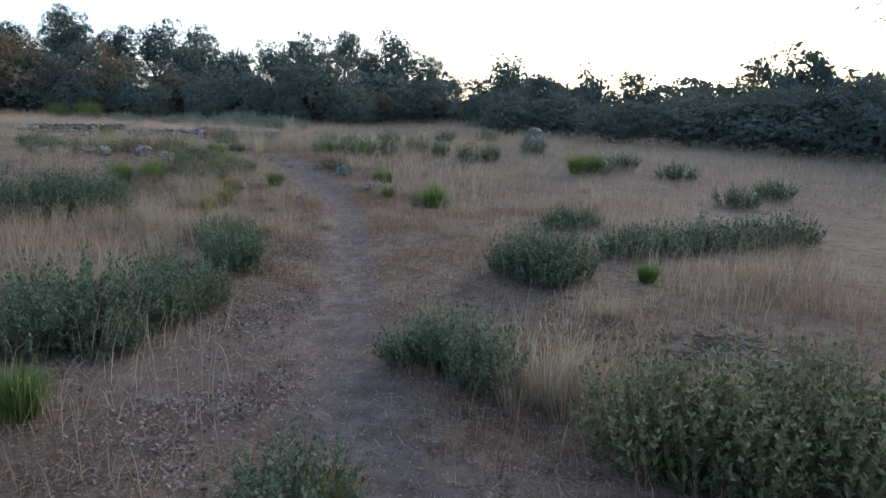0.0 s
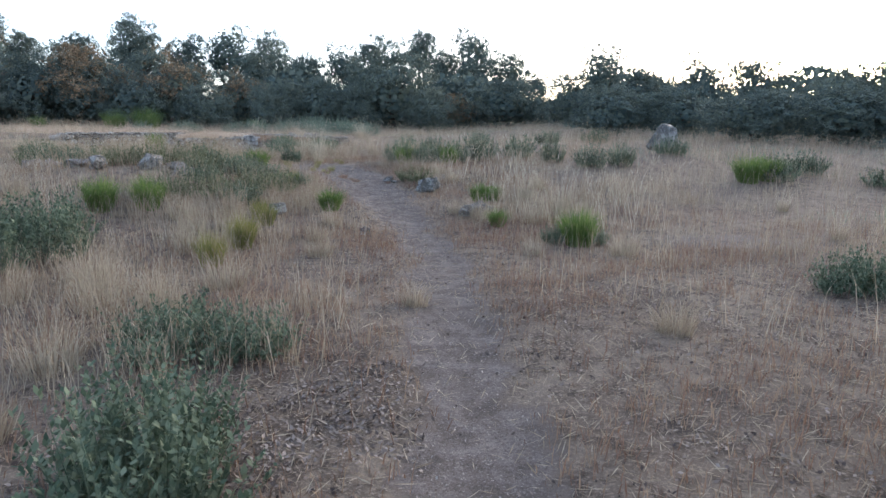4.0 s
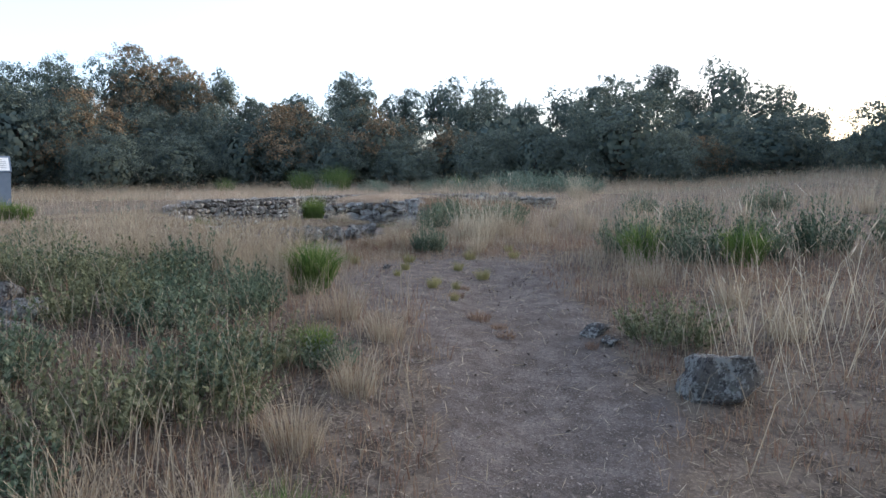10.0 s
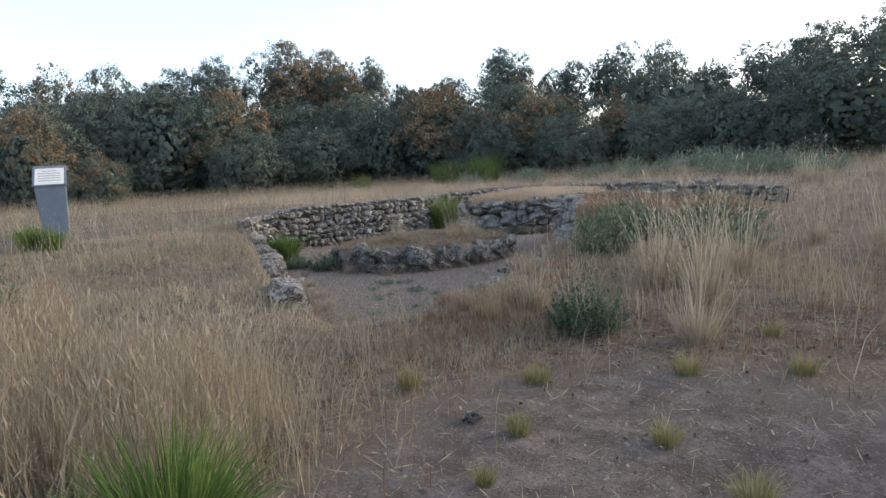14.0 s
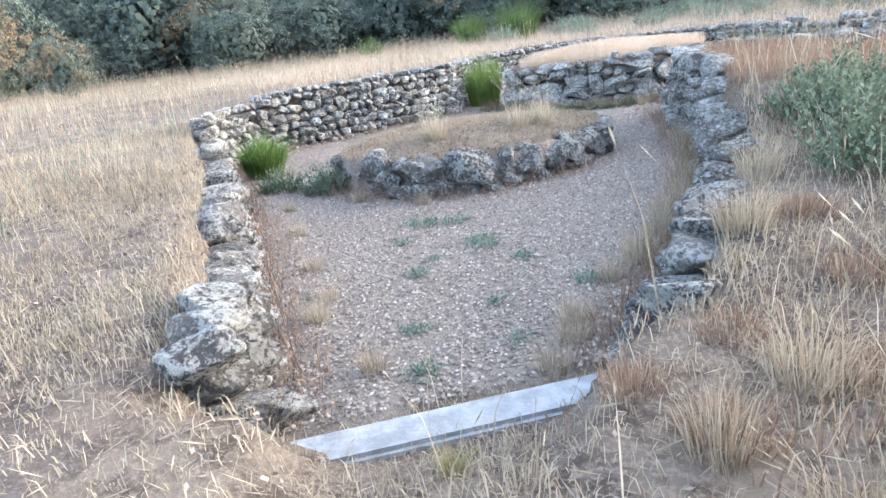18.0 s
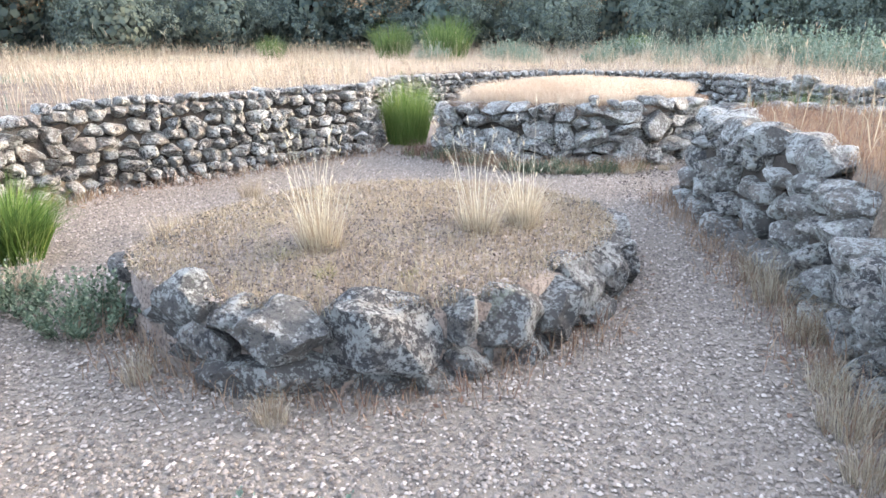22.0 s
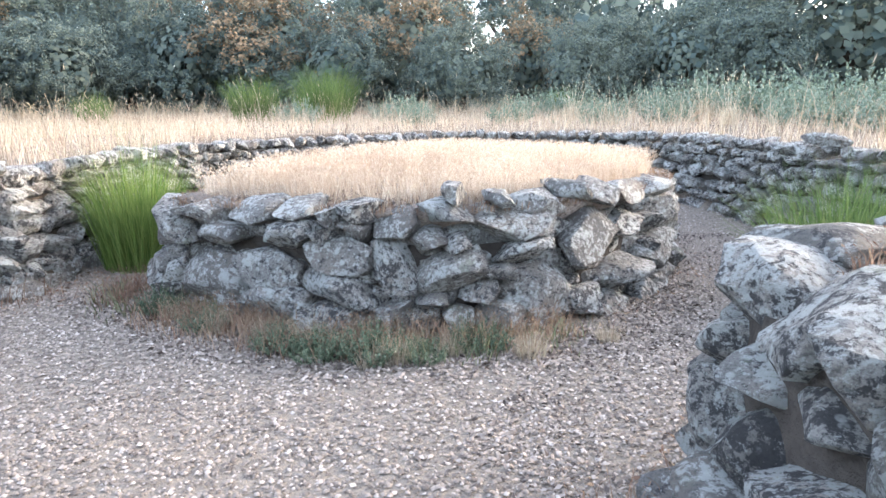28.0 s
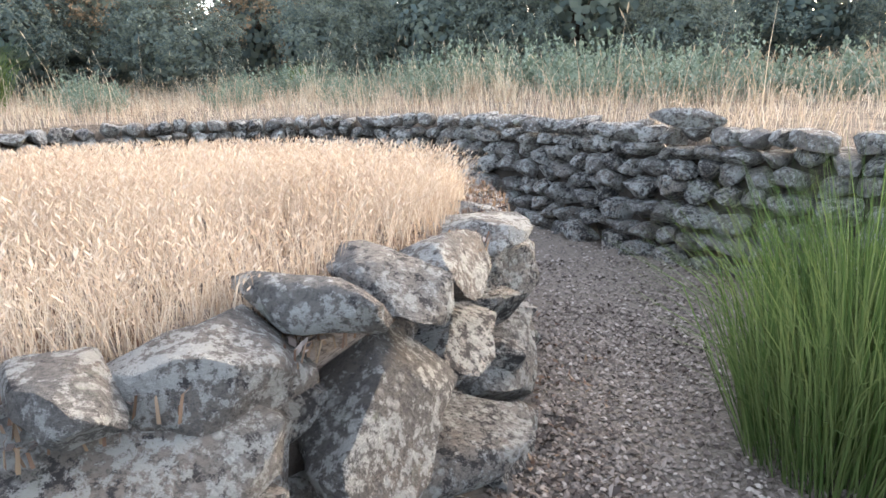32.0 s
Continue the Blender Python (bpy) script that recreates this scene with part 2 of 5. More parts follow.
CONCRETE.colour(CONCRETE.mix(CONCRETE.ramp(CONCRETE.noise(7, 6, 0.7), (0.4, 0.0), (0.62, 1.0)), (0.165, 0.171, 0.176), (0.264, 0.27, 0.275))).bump(CONCRETE.noise(40, 4), 0.5, 0.01)
CONCRETE = CONCRETE.m


# ---- mesh helpers ----
def mesh_of(name, verts, faces, material, smooth=False):
    """A mesh from an array of corners and an array of triangles or quads (or a list of both)."""
    me = bpy.data.meshes.new(name)
    groups = faces if isinstance(faces, list) else [faces]
    groups = [np.asarray(g, dtype=np.int32) for g in groups if len(g)]
    loops = np.concatenate([g.ravel() for g in groups])
    totals = np.concatenate([np.full(len(g), g.shape[1], dtype=np.int32) for g in groups])
    starts = np.concatenate([[0], np.cumsum(totals)[:-1]]).astype(np.int32)
    me.vertices.add(len(verts))
    me.vertices.foreach_set("co", np.asarray(verts, dtype=np.float32).ravel())
    me.loops.add(len(loops))
    me.loops.foreach_set("vertex_index", loops)
    me.polygons.add(len(totals))
    me.polygons.foreach_set("loop_start", starts)
    me.polygons.foreach_set("loop_total", totals)
    if smooth:
        me.polygons.foreach_set("use_smooth", np.ones(len(totals), dtype=bool))
    me.update(calc_edges=True)
    me.materials.append(material)
    return me


def child(name, data, parent, m=None, label=""):
    ob = new(name, data)
    ob.parent = parent
    if m is not None:
        ob.matrix_basis = m
    return tagged(ob, label)


def part(name, bm, material, parent, label=""):
    me = bpy.data.meshes.new(name)
    bm.to_mesh(me)
    bm.free()
    me.materials.append(material)
    return child(name, me, parent, None, label)


def thing(name, at, label, category, group="", kind=""):
    ob = new(name)
    ob.location = at
    ob.empty_display_size = 0.1
    return tagged(ob, label, category, group, kind)


def smoothstep(a, b, x):
    t = np.clip((x - a) / (b - a), 0, 1)
    return t * t * (3 - 2 * t)


def ripple(x, y, s, seed=0.0):
    """Soft uneven ground, metres across about s, between -1 and 1."""
    return (np.sin(x / s * 2.1 + seed) * np.cos(y / s * 1.7 + seed * 2) + np.sin(x / s * 0.9 - y / s * 1.3 + seed * 3) * 0.8 + np.sin((x + y) / s * 3.1 + seed) * 0.4) / 2.2


def to_line(x, y, line):
    """The distance of points to a line of corners."""
    d = np.full(np.shape(x), 1e9)
    for (ax, ay), (bx, by) in zip(line, line[1:]):
        vx, vy = bx - ax, by - ay
        t = np.clip(((x - ax) * vx + (y - ay) * vy) / (vx * vx + vy * vy), 0, 1)
        d = np.minimum(d, np.hypot(x - ax - t * vx, y - ay - t * vy))
    return d


def inside(x, y, ring):
    c = np.zeros(np.shape(x), dtype=bool)
    for (ax, ay), (bx, by) in zip(ring, ring[1:] + ring[:1]):
        hit = ((ay > y) != (by > y)) & (x < (bx - ax) * (y - ay) / (by - ay + 1e-12) + ax)
        c ^= hit
    return c


def curve_points(ctrl, step, closed=False):
    """Even steps along a smooth line through the corners."""
    p = [np.array(c, float) for c in ctrl]
    n = len(p)
    out = []
    for i in range(n if closed else n - 1):
        a, b, c, d = (p[(i - 1) % n], p[i], p[(i + 1) % n], p[(i + 2) % n]) if closed else (p[max(i - 1, 0)], p[i], p[i + 1], p[min(i + 2, n - 1)])
        for t in np.linspace(0, 1, 14, endpoint=False):
            out.append(0.5 * (2 * b + (c - a) * t + (2 * a - 5 * b + 4 * c - d) * t * t + (3 * b - a - 3 * c + d) * t ** 3))
    out.append(out[0] if closed else p[-1])
    out = np.array(out)
    s = np.concatenate([[0], np.cumsum(np.hypot(*np.diff(out[:, :2], axis=0).T))])
    k = np.arange(0, s[-1], step)
    return np.stack([np.interp(k, s, out[:, j]) for j in range(out.shape[1])], 1), s[-1]


# ---- the plan ----
TRAIL = [(0.5, -9), (0.35, -2), (-0.05, 2.2), (-0.7, 4.5), (-0.9, 7.2), (-1.13, 8.6), (-1.6, 12.0), (-2.1, 13.8), (-2.65, 15.2), (-3.3, 16.7), (-4.2, 18.5), (-5.1, 20.4)]
LEFT_WALL = [(-9.72, 21.86), (-10.3, 22.3), (-11.7, 23.12), (-13.5, 24.2), (-15.3, 25.1)]
BACK_WALL = [(-15.3, 25.1), (-16.25, 25.95), (-16.45, 27.0), (-16.1, 28.6), (-15.75, 30.5)]
RECESS = [(-15.75, 30.5), (-16.3, 31.4), (-17.0, 32.8), (-16.9, 34.8), (-15.9, 36.5), (-14.3, 37.3), (-12.9, 37.0), (-12.0, 36.2), (-11.25, 35.15), (-10.5, 34.3), (-9.3, 33.3), (-7.8, 32.4)]
RIGHT_WALL = [(-8.72, 23.2), (-8.85, 23.8), (-9.0, 24.6), (-9.3, 25.9), (-9.75, 26.8)]
NOSE = [(-9.75, 26.8), (-10.45, 28.3), (-11.35, 29.75), (-11.2, 30.55), (-10.3, 31.0), (-8.8, 30.6)]
PIT = LEFT_WALL + BACK_WALL[1:] + RECESS[1:] + [(-8.8, 30.6)] + NOSE[-2::-1] + RIGHT_WALL[-2::-1]
SMALL_RING = [(-13.3, 25.3), (-12.5, 25.12), (-11.8, 25.3), (-11.25, 25.85), (-11.05, 26.6), (-11.1, 27.5), (-11.6, 28.15), (-12.4, 28.3), (-13.2, 27.9), (-13.7, 27.1), (-13.7, 26.0)]
LARGE_RING = [(-15.0, 31.0), (-14.3, 30.88), (-13.3, 30.98), (-12.5, 31.45), (-12.1, 32.2), (-11.95, 33.2), (-12.15, 34.1), (-12.85, 34.8), (-13.8, 34.8), (-14.7, 34.1), (-15.15, 32.6)]
FLOOR_Z = 0.04


def terrain(x, y):
    x, y = np.asarray(x, float), np.asarray(y, float)
    s = y * 0.8 - x * 0.6
    h = -0.12 + 0.47 * smoothstep(11, 18.5, s) + 0.2 * smoothstep(18.5, 29, s) + 0.36 * smoothstep(28.5, 36, s)
    far = smoothstep(20, 120, np.hypot(x + 5, y - 15))
    h = h + 0.03 * ripple(x, y, 1.1, 0.4) * (1 - far) + 0.07 * ripple(x, y, 4.5, 1.3) + 0.9 * far
    h = h + 0.30 * np.exp(-((x + 7.6) ** 2 + (y - 15.6) ** 2) / 5.0)
    h = h + 0.30 * smoothstep(2.7, 1.3, np.hypot(x + 9.6, (y - 29.2) * 0.75))
    h = h + 0.45 * smoothstep(14, 26, y) * smoothstep(-6, 2, x) * smoothstep(60, 35, x) + 0.26 * np.exp(-((x + 18.6) ** 2 + (y - 22.9) ** 2) / 22.0)
    trail = to_line(x, y, TRAIL)
    h = h - 0.05 * smoothstep(0.6, 0.1, trail)
    ins = inside(x, y, PIT)
    edge = to_line(x, y, PIT + PIT[:1])
    door = smoothstep(0.75, 0.3, to_line(x, y, [(-9.0, 22.3), (-8.3, 21.2)]))
    width = 0.20 + 1.2 * door
    k = np.where(ins, 0.0, smoothstep(0, 1, (edge - 0.14 * (1 - door)) / width))
    k = np.where(ins & (edge < 0.05), 0.0, k)
    floor = FLOOR_Z + 0.02 * ripple(x, y, 0.8, 2.0) + 0.03 * smoothstep(0.8, 0.1, edge) * ins
    return floor * (1 - k) + h * k


def shorn(x, y):
    """The low flattened turf outside the entrance and the low wall."""
    d = to_line(x, y, [(-8.6, 20.9)] + LEFT_WALL)
    return smoothstep(4.2, 2.4, d + 0.5 * ripple(x, y, 1.3, 0.6)) * smoothstep(19.0, 20.0, y + 0.25 * (x + 9)) * smoothstep(-7.6, -8.3, x)


def bareness(x, y):
    d = to_line(x, y, TRAIL)
    w = 0.15 + 0.36 * smoothstep(14.0, 17.5, y)
    b = smoothstep(w + 0.42, w - 0.08, d + 0.13 * ripple(x, y, 0.45, 0.7) + 0.10 * ripple(x, y, 0.17, 1.9))
    b = np.maximum(b, smoothstep(2.3, 0.6, np.hypot((x + 5.4), (y - 19.9) * 0.8) + 0.25 * ripple(x, y, 0.6, 1.1)) * 0.9)
    b = np.maximum(b, 0.7 * smoothstep(1.2, 0.3, np.hypot((x - 2.2) * 0.6, y - 13.9) + 0.2 * ripple(x, y, 0.5, 0.2)))
    b = np.maximum(b, 0.8 * smoothstep(0.9, 0.2, np.hypot((x - 2.6), y - 4.2)))
    b = np.maximum(b, 0.6 * smoothstep(1.4, 0.5, np.hypot(x + 1.35, (y - 4.1) * 0.55) + 0.3 * ripple(x, y, 0.5, 0.9)))
    b = np.maximum(b, 0.42 * shorn(x, y) * smoothstep(-0.5, 0.5, ripple(x, y, 0.8, 2.4)))
    return b


def axis(lo, hi, step, far):
    mid = np.arange(lo, hi + step / 2, step)
    grow = step * 1.22 ** np.arange(1, 60)
    grow = np.cumsum(grow)
    grow = grow[grow < far]
    return np.concatenate([lo - grow[::-1], mid, hi + grow])


gx, gy = axis(-20, 7, 0.16, 1600), axis(-4, 40, 0.16, 1600)
GX, GY = np.meshgrid(gx, gy)
GZ = terrain(GX, GY)
nx, ny = len(gx), len(gy)
q = (np.arange(ny - 1)[:, None] * nx + np.arange(nx - 1)[None]).ravel()
ground_mesh = mesh_of("ground", np.stack([GX.ravel(), GY.ravel(), GZ.ravel()], 1), np.stack([q, q + 1, q + nx + 1, q + nx], 1), ground_mat, True)
for key, values in (("bare", bareness(GX, GY)), ("gravel", inside(GX, GY, PIT) * 1.0)):
    a = ground_mesh.attributes.new(key, "FLOAT", "POINT")
    a.data.foreach_set("value", values.ravel().astype(np.float32))
tagged(new("ground", ground_mesh), "dry heath ground with a trodden dirt trail and a gravelled hollow", "ground", kind="structure")



# ---- stones ----
def rock_mesh(seed, rough=0.08, blocky=4.5, fine=2, cut=(0.27, 0.46)):
    """One uneven granite block of unit size."""
    r = np.random.default_rng(seed)
    bm = bmesh.new()
    bmesh.ops.create_icosphere(bm, subdivisions=fine, radius=0.5)
    cuts = [(Vector(r.normal(size=3)).normalized(), r.uniform(*cut)) for _ in range(12)]
    off = Vector(r.uniform(-50, 50, 3))
    for v in bm.verts:
        d = v.co.normalized()
        k = (abs(d.x) ** blocky + abs(d.y) ** blocky + abs(d.z) ** blocky) ** (-1 / blocky)
        p = d * 0.5 * k
        for nrm, dist in cuts:
            over = p.dot(nrm) - dist
            if over > 0:
                p -= nrm * over
        v.co = p * (1 + rough * noise.noise(p * 3.1 + off)) + Vector(noise.noise_vector(p * 4 + off)) * 0.018 + Vector(noise.noise_vector(p * 13 + off)) * 0.010
    for f in bm.faces:
        f.smooth = True
    bm.normal_update()
    for e in bm.edges:
        e.smooth = e.calc_face_angle(0) < 0.33
    me = bpy.data.meshes.new("stone")
    bm.to_mesh(me)
    bm.free()
    return me


ROCKS = [rock_mesh(s, 0.1, 5.0, 2, (0.29, 0.47)) for s in range(16)]
for me in ROCKS[:10]:
    me.materials.append(STONE)
for me in ROCKS[10:]:
    me.materials.append(STONE_WARM)


FINE_ROCKS = [rock_mesh(s + 40, 0.12, 5.0, 3, (0.32, 0.5)) for s in range(12)]
for me in FINE_ROCKS:
    me.materials.append(STONE)


DARK_ROCKS = [rock_mesh(s + 80, 0.24, 4.4, 3, (0.31, 0.48)) for s in range(10)]
for me in DARK_ROCKS:
    me.materials.append(STONE_DARK)
FIELD_ROCKS = [rock_mesh(s + 120, 0.30, 3.0, 3, (0.27, 0.43)) for s in range(10)]
for me in FIELD_ROCKS:
    me.materials.append(STONE_DARK)
ROUND_ROCKS = [rock_mesh(s + 60, 0.18, 3.4, 3, (0.32, 0.5)) for s in range(10)]
for i, me in enumerate(ROUND_ROCKS):
    me.materials.append(STONE_DARK if i % 5 in (0, 1, 3) else STONE)


def face_frame(line, s, total_s):
    i = min(np.searchsorted(total_s, s, side="right") - 1, len(line) - 2)
    f = (s - total_s[i]) / max(total_s[i + 1] - total_s[i], 1e-6)
    return line[i] + (line[i + 1] - line[i]) * f, math.atan2(*(line[i + 1] - line[i])[1::-1])


def lay_stones(parent, ctrl, base, top, sizes, batter, side, seed, closed=False, warm=False, gap=None, depth=0.3, widest=0.6, setback=0.0, stock=None):
    """Dry-laid courses along a line. top: a height or a function of the place. side: +1 where the open face lies to the left of the line."""
    r = np.random.default_rng(seed)
    pts, total = curve_points(ctrl, 0.05, closed)
    cum = np.arange(len(pts)) * 0.05
    rocks = stock or (ROCKS[10:] + ROCKS[:6] if warm else ROCKS[:12])
    lo, hi = sizes
    z = base - 0.06
    row = 0
    top_of = top if callable(top) else (lambda x, y: top)
    highest = max(top_of(*p) for p in pts[::4])
    while z < highest - 0.04:
        h = r.uniform(lo, hi) * (0.8 if row else 1.0)
        s = -r.uniform(0, 0.2)
        while s < total - 0.05:
            w = min(h * r.uniform(0.9, 1.8), widest)
            mid = s + w / 2
            if mid > total:
                break
            p, ang = face_frame(pts, min(max(mid, 0), total - 0.06), cum)
            limit = top_of(*p)
            zz = z + h / 2 + r.uniform(-0.25, 0.25) * h * 0.5
            if zz + h * 0.32 < limit + 0.03 and not (gap and gap(*p, zz)):
                inward = -side * (setback + batter * (zz - base) + depth * 0.30 + r.normal() * 0.018)
                nxv, nyv = -math.sin(ang), math.cos(ang)
                m = pose(p[0] + nxv * inward, p[1] + nyv * inward, zz, r.normal() * 6, r.normal() * 5.5, math.degrees(ang) + r.normal() * 8)
                m = m @ Matrix.Diagonal((w * r.uniform(1.0, 1.08), depth * r.uniform(0.9, 1.2), h * r.uniform(1.02, 1.18), 1))
                if r.random() < 0.5:
                    m = m @ Matrix.Rotation(math.pi, 4, "Z")
                child("stone", rocks[r.integers(len(rocks))], parent, m)
            s += w * r.uniform(0.92, 1.02)
        z += h * 0.89
        row += 1


def set_stones(parent, ctrl, rows, side, seed, closed=False, depth=0.34, batter=0.06, stock=None):
    """Single large stones: place along the line, height, width, height of the stone, tilt."""
    r = np.random.default_rng(seed)
    pts, total = curve_points(ctrl, 0.05, closed)
    cum = np.arange(len(pts)) * 0.05
    fit = 1.12 if stock else 1.0
    for s, z, w, h, tilt in rows:
        p, ang = face_frame(pts, min(s, total - 0.06), cum)
        inward = -side * (depth * 0.30 + batter * z + r.normal() * 0.012)
        m = pose(p[0] - math.sin(ang) * inward, p[1] + math.cos(ang) * inward, z, r.normal() * 5, 0, math.degrees(ang) + r.normal() * 5)
        m = m @ Matrix.Rotation(radians(tilt), 4, "Y") @ Matrix.Diagonal((w * fit, depth * r.uniform(0.95, 1.2), h * fit, 1))
        rocks = stock or FINE_ROCKS
        child("stone", rocks[r.integers(len(rocks))], parent, m)


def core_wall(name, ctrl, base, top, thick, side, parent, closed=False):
    """The rubble behind the face stones, coloured dark to give shade in the joints."""
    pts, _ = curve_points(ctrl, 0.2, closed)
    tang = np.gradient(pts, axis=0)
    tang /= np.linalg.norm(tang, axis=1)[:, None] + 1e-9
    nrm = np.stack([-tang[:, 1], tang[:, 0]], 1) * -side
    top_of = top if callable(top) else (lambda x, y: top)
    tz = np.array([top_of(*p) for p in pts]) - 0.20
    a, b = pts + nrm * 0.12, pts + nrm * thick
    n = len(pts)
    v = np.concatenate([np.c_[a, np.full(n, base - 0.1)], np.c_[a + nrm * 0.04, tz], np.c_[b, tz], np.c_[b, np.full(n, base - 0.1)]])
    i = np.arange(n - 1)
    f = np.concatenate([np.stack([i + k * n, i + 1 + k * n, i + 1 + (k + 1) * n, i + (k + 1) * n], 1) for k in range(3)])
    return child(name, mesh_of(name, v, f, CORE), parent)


def mound_top(name, ring, rim, crown, parent, material, inset=0.1, hem=0.78):
    """The soil that fills a ring of stones, a little domed."""
    pts, _ = curve_points(ring, 0.16, True)
    c = pts.mean(0)
    v, f = [], []
    n, rings = len(pts), 10
    v.append(np.c_[c + (pts - c) * (hem - inset / 1.6), np.full(n, rim - 0.32)])
    for k in range(rings - 1):
        t = k / (rings - 2)
        p = c + (pts - c) * ((1 - t) * (1 - inset / 1.6) + 0.004 * t)
        z = rim + (crown - rim) * (1 - (1 - t) ** 2) + 0.02 * ripple(p[:, 0], p[:, 1], 0.5, 1.0)
        v.append(np.c_[p, z])
    for k in range(rings - 1):
        i = np.arange(n)
        j = (i + 1) % n
        f.append(np.stack([k * n + i, k * n + j, (k + 1) * n + j, (k + 1) * n + i], 1))
    return child(name, mesh_of(name, np.concatenate(v), np.concatenate(f), material, True), parent)


left_wall = thing("dry_stone_wall", (-12, 23.3, 0), "low dry-stone wall of lichened granite beside the gravel, flush with the turf behind", "stone wall", "walls of the ruin")
left_wall.matrix_world = Matrix.Identity(4)
lw_top = lambda x, y: 0.50 + 0.14 * float(smoothstep(-11, -15, x)) + 0.05 * math.sin(x * 3)
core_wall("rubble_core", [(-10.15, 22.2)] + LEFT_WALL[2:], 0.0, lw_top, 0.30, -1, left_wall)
lay_stones(left_wall, LEFT_WALL, FLOOR_Z, lw_top, (0.15, 0.25), 0.15, -1, 11, depth=0.34, widest=0.42, stock=ROUND_ROCKS + FINE_ROCKS[:4])


back_wall = thing("dry_stone_wall", (0, 0, 0), "dry-stone wall of grey and tan granite blocks holding back the turf", "stone wall", "walls of the ruin")
bw_top = lambda x, y: 0.90 + 0.16 * float(smoothstep(25.5, 28.0, y)) + 0.03 * math.sin(y * 4)
core_wall("rubble_core", BACK_WALL, 0.0, bw_top, 0.30, -1, back_wall)
lay_stones(back_wall, BACK_WALL, FLOOR_Z, bw_top, (0.12, 0.25), 0.10, -1, 12, warm=True, depth=0.3, widest=0.38)

far_wall = thing("dry_stone_wall", (0, 0, 0), "curving dry-stone wall of dark granite round the back of the hollow", "stone wall", "walls of the ruin")
fw_top = lambda x, y: 0.96 + 0.04 * float(smoothstep(-13, -11, x)) + 0.03 * math.sin(x * 5 + y * 3)
core_wall("rubble_core", RECESS, 0.0, fw_top, 0.30, -1, far_wall)
lay_stones(far_wall, RECESS, FLOOR_Z, fw_top, (0.13, 0.23), 0.08, -1, 13, depth=0.3, widest=0.36)

right_wall = thing("dry_stone_wall", (0, 0, 0), "low broken dry-stone kerb of pale granite along the gravel", "stone wall", "walls of the ruin")
rw_top = lambda x, y: 0.42 + 0.14 * float(smoothstep(23.4, 26.5, y)) + 0.05 * math.sin(y * 5)
core_wall("rubble_core", RIGHT_WALL, 0.0, rw_top, 0.30, 1, right_wall)
lay_stones(right_wall, RIGHT_WALL, FLOOR_Z, rw_top, (0.14, 0.24), 0.12, 1, 14, depth=0.38, widest=0.42, stock=ROUND_ROCKS + FINE_ROCKS[:4])


bastion = thing("stone_bastion", (0, 0, 0), "rounded end of a thick dry-stone wall of large lichened boulders", "stone wall", "walls of the ruin")
ns_top = lambda x, y: 0.55 + 0.47 * float(smoothstep(26.6, 28.8, y))
core_wall("rubble_core", NOSE, 0.0, ns_top, 0.34, 1, bastion)
lay_stones(bastion, NOSE, FLOOR_Z, ns_top, (0.17, 0.30), 0.20, 1, 15, depth=0.40, widest=0.46, stock=ROUND_ROCKS[2:6] + FINE_ROCKS[:6])

lay_stones(bastion, NOSE, FLOOR_Z, lambda x, y: ns_top(x, y) - 0.06, (0.14, 0.22), 0.20, 1, 25, depth=0.26, widest=0.34, setback=0.15, stock=FINE_ROCKS)

small_mound = thing("stone_platform", (0, 0, 0), "low round platform ringed with dark lichened boulders, filled with soil", "stone platform", "round stone platforms")
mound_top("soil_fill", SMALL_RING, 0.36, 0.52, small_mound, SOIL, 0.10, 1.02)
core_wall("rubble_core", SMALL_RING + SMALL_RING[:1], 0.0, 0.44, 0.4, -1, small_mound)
lay_stones(small_mound, SMALL_RING, FLOOR_Z, 0.40, (0.20, 0.33), 0.12, -1, 16, True, depth=0.34, stock=DARK_ROCKS, gap=lambda x, y, z: y < 27.0 and x > -13.4 and y < 25.7 or x > -11.5 and y < 27.3)
lay_stones(small_mound, SMALL_RING, FLOOR_Z, 0.34, (0.15, 0.22), 0.12, -1, 19, True, depth=0.2, widest=0.36, setback=0.09, stock=DARK_ROCKS, gap=lambda x, y, z: y > 27.3 or x < -13.4)
set_stones(small_mound, SMALL_RING, [(1.94, 0.25, 0.52, 0.38, 5), (2.64, 0.22, 0.42, 0.36, 8), (2.98, 0.20, 0.30, 0.34, 4), (2.33, 0.33, 0.2, 0.2, 0), (3.22, 0.25, 0.50, 0.36, -18), (2.32, 0.12, 0.25, 0.2, 0), (1.44, 0.33, 0.49, 0.24, 5), (1.17, 0.36, 0.25, 0.16, 0), (0.80, 0.36, 0.42, 0.30, 0), (0.98, 0.20, 0.40, 0.28, 0), (1.44, 0.10, 0.68, 0.24, 0), (1.92, 0.05, 0.30, 0.2, 0), (3.35, 0.08, 0.5, 0.24, 0), (2.16, 0.04, 0.30, 0.18, 0), (3.62, 0.26, 0.40, 0.28, 5), (3.95, 0.27, 0.36, 0.24, 0), (2.75, 0.06, 0.4, 0.2, 0), (4.15, 0.27, 0.4, 0.24, 0), (4.5, 0.28, 0.36, 0.22, 0), (3.9, 0.08, 0.5, 0.22, 0), (4.4, 0.1, 0.5, 0.22, 0)], -1, 116, True, stock=DARK_ROCKS)

large_mound = thing("stone_platform", (0, 0, 0), "high round platform of dry-laid granite topped with golden grass", "stone platform", "round stone platforms")
mound_top("soil_fill", LARGE_RING, 0.74, 0.86, large_mound, SOIL)
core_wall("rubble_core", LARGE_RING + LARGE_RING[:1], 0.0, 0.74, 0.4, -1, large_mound)
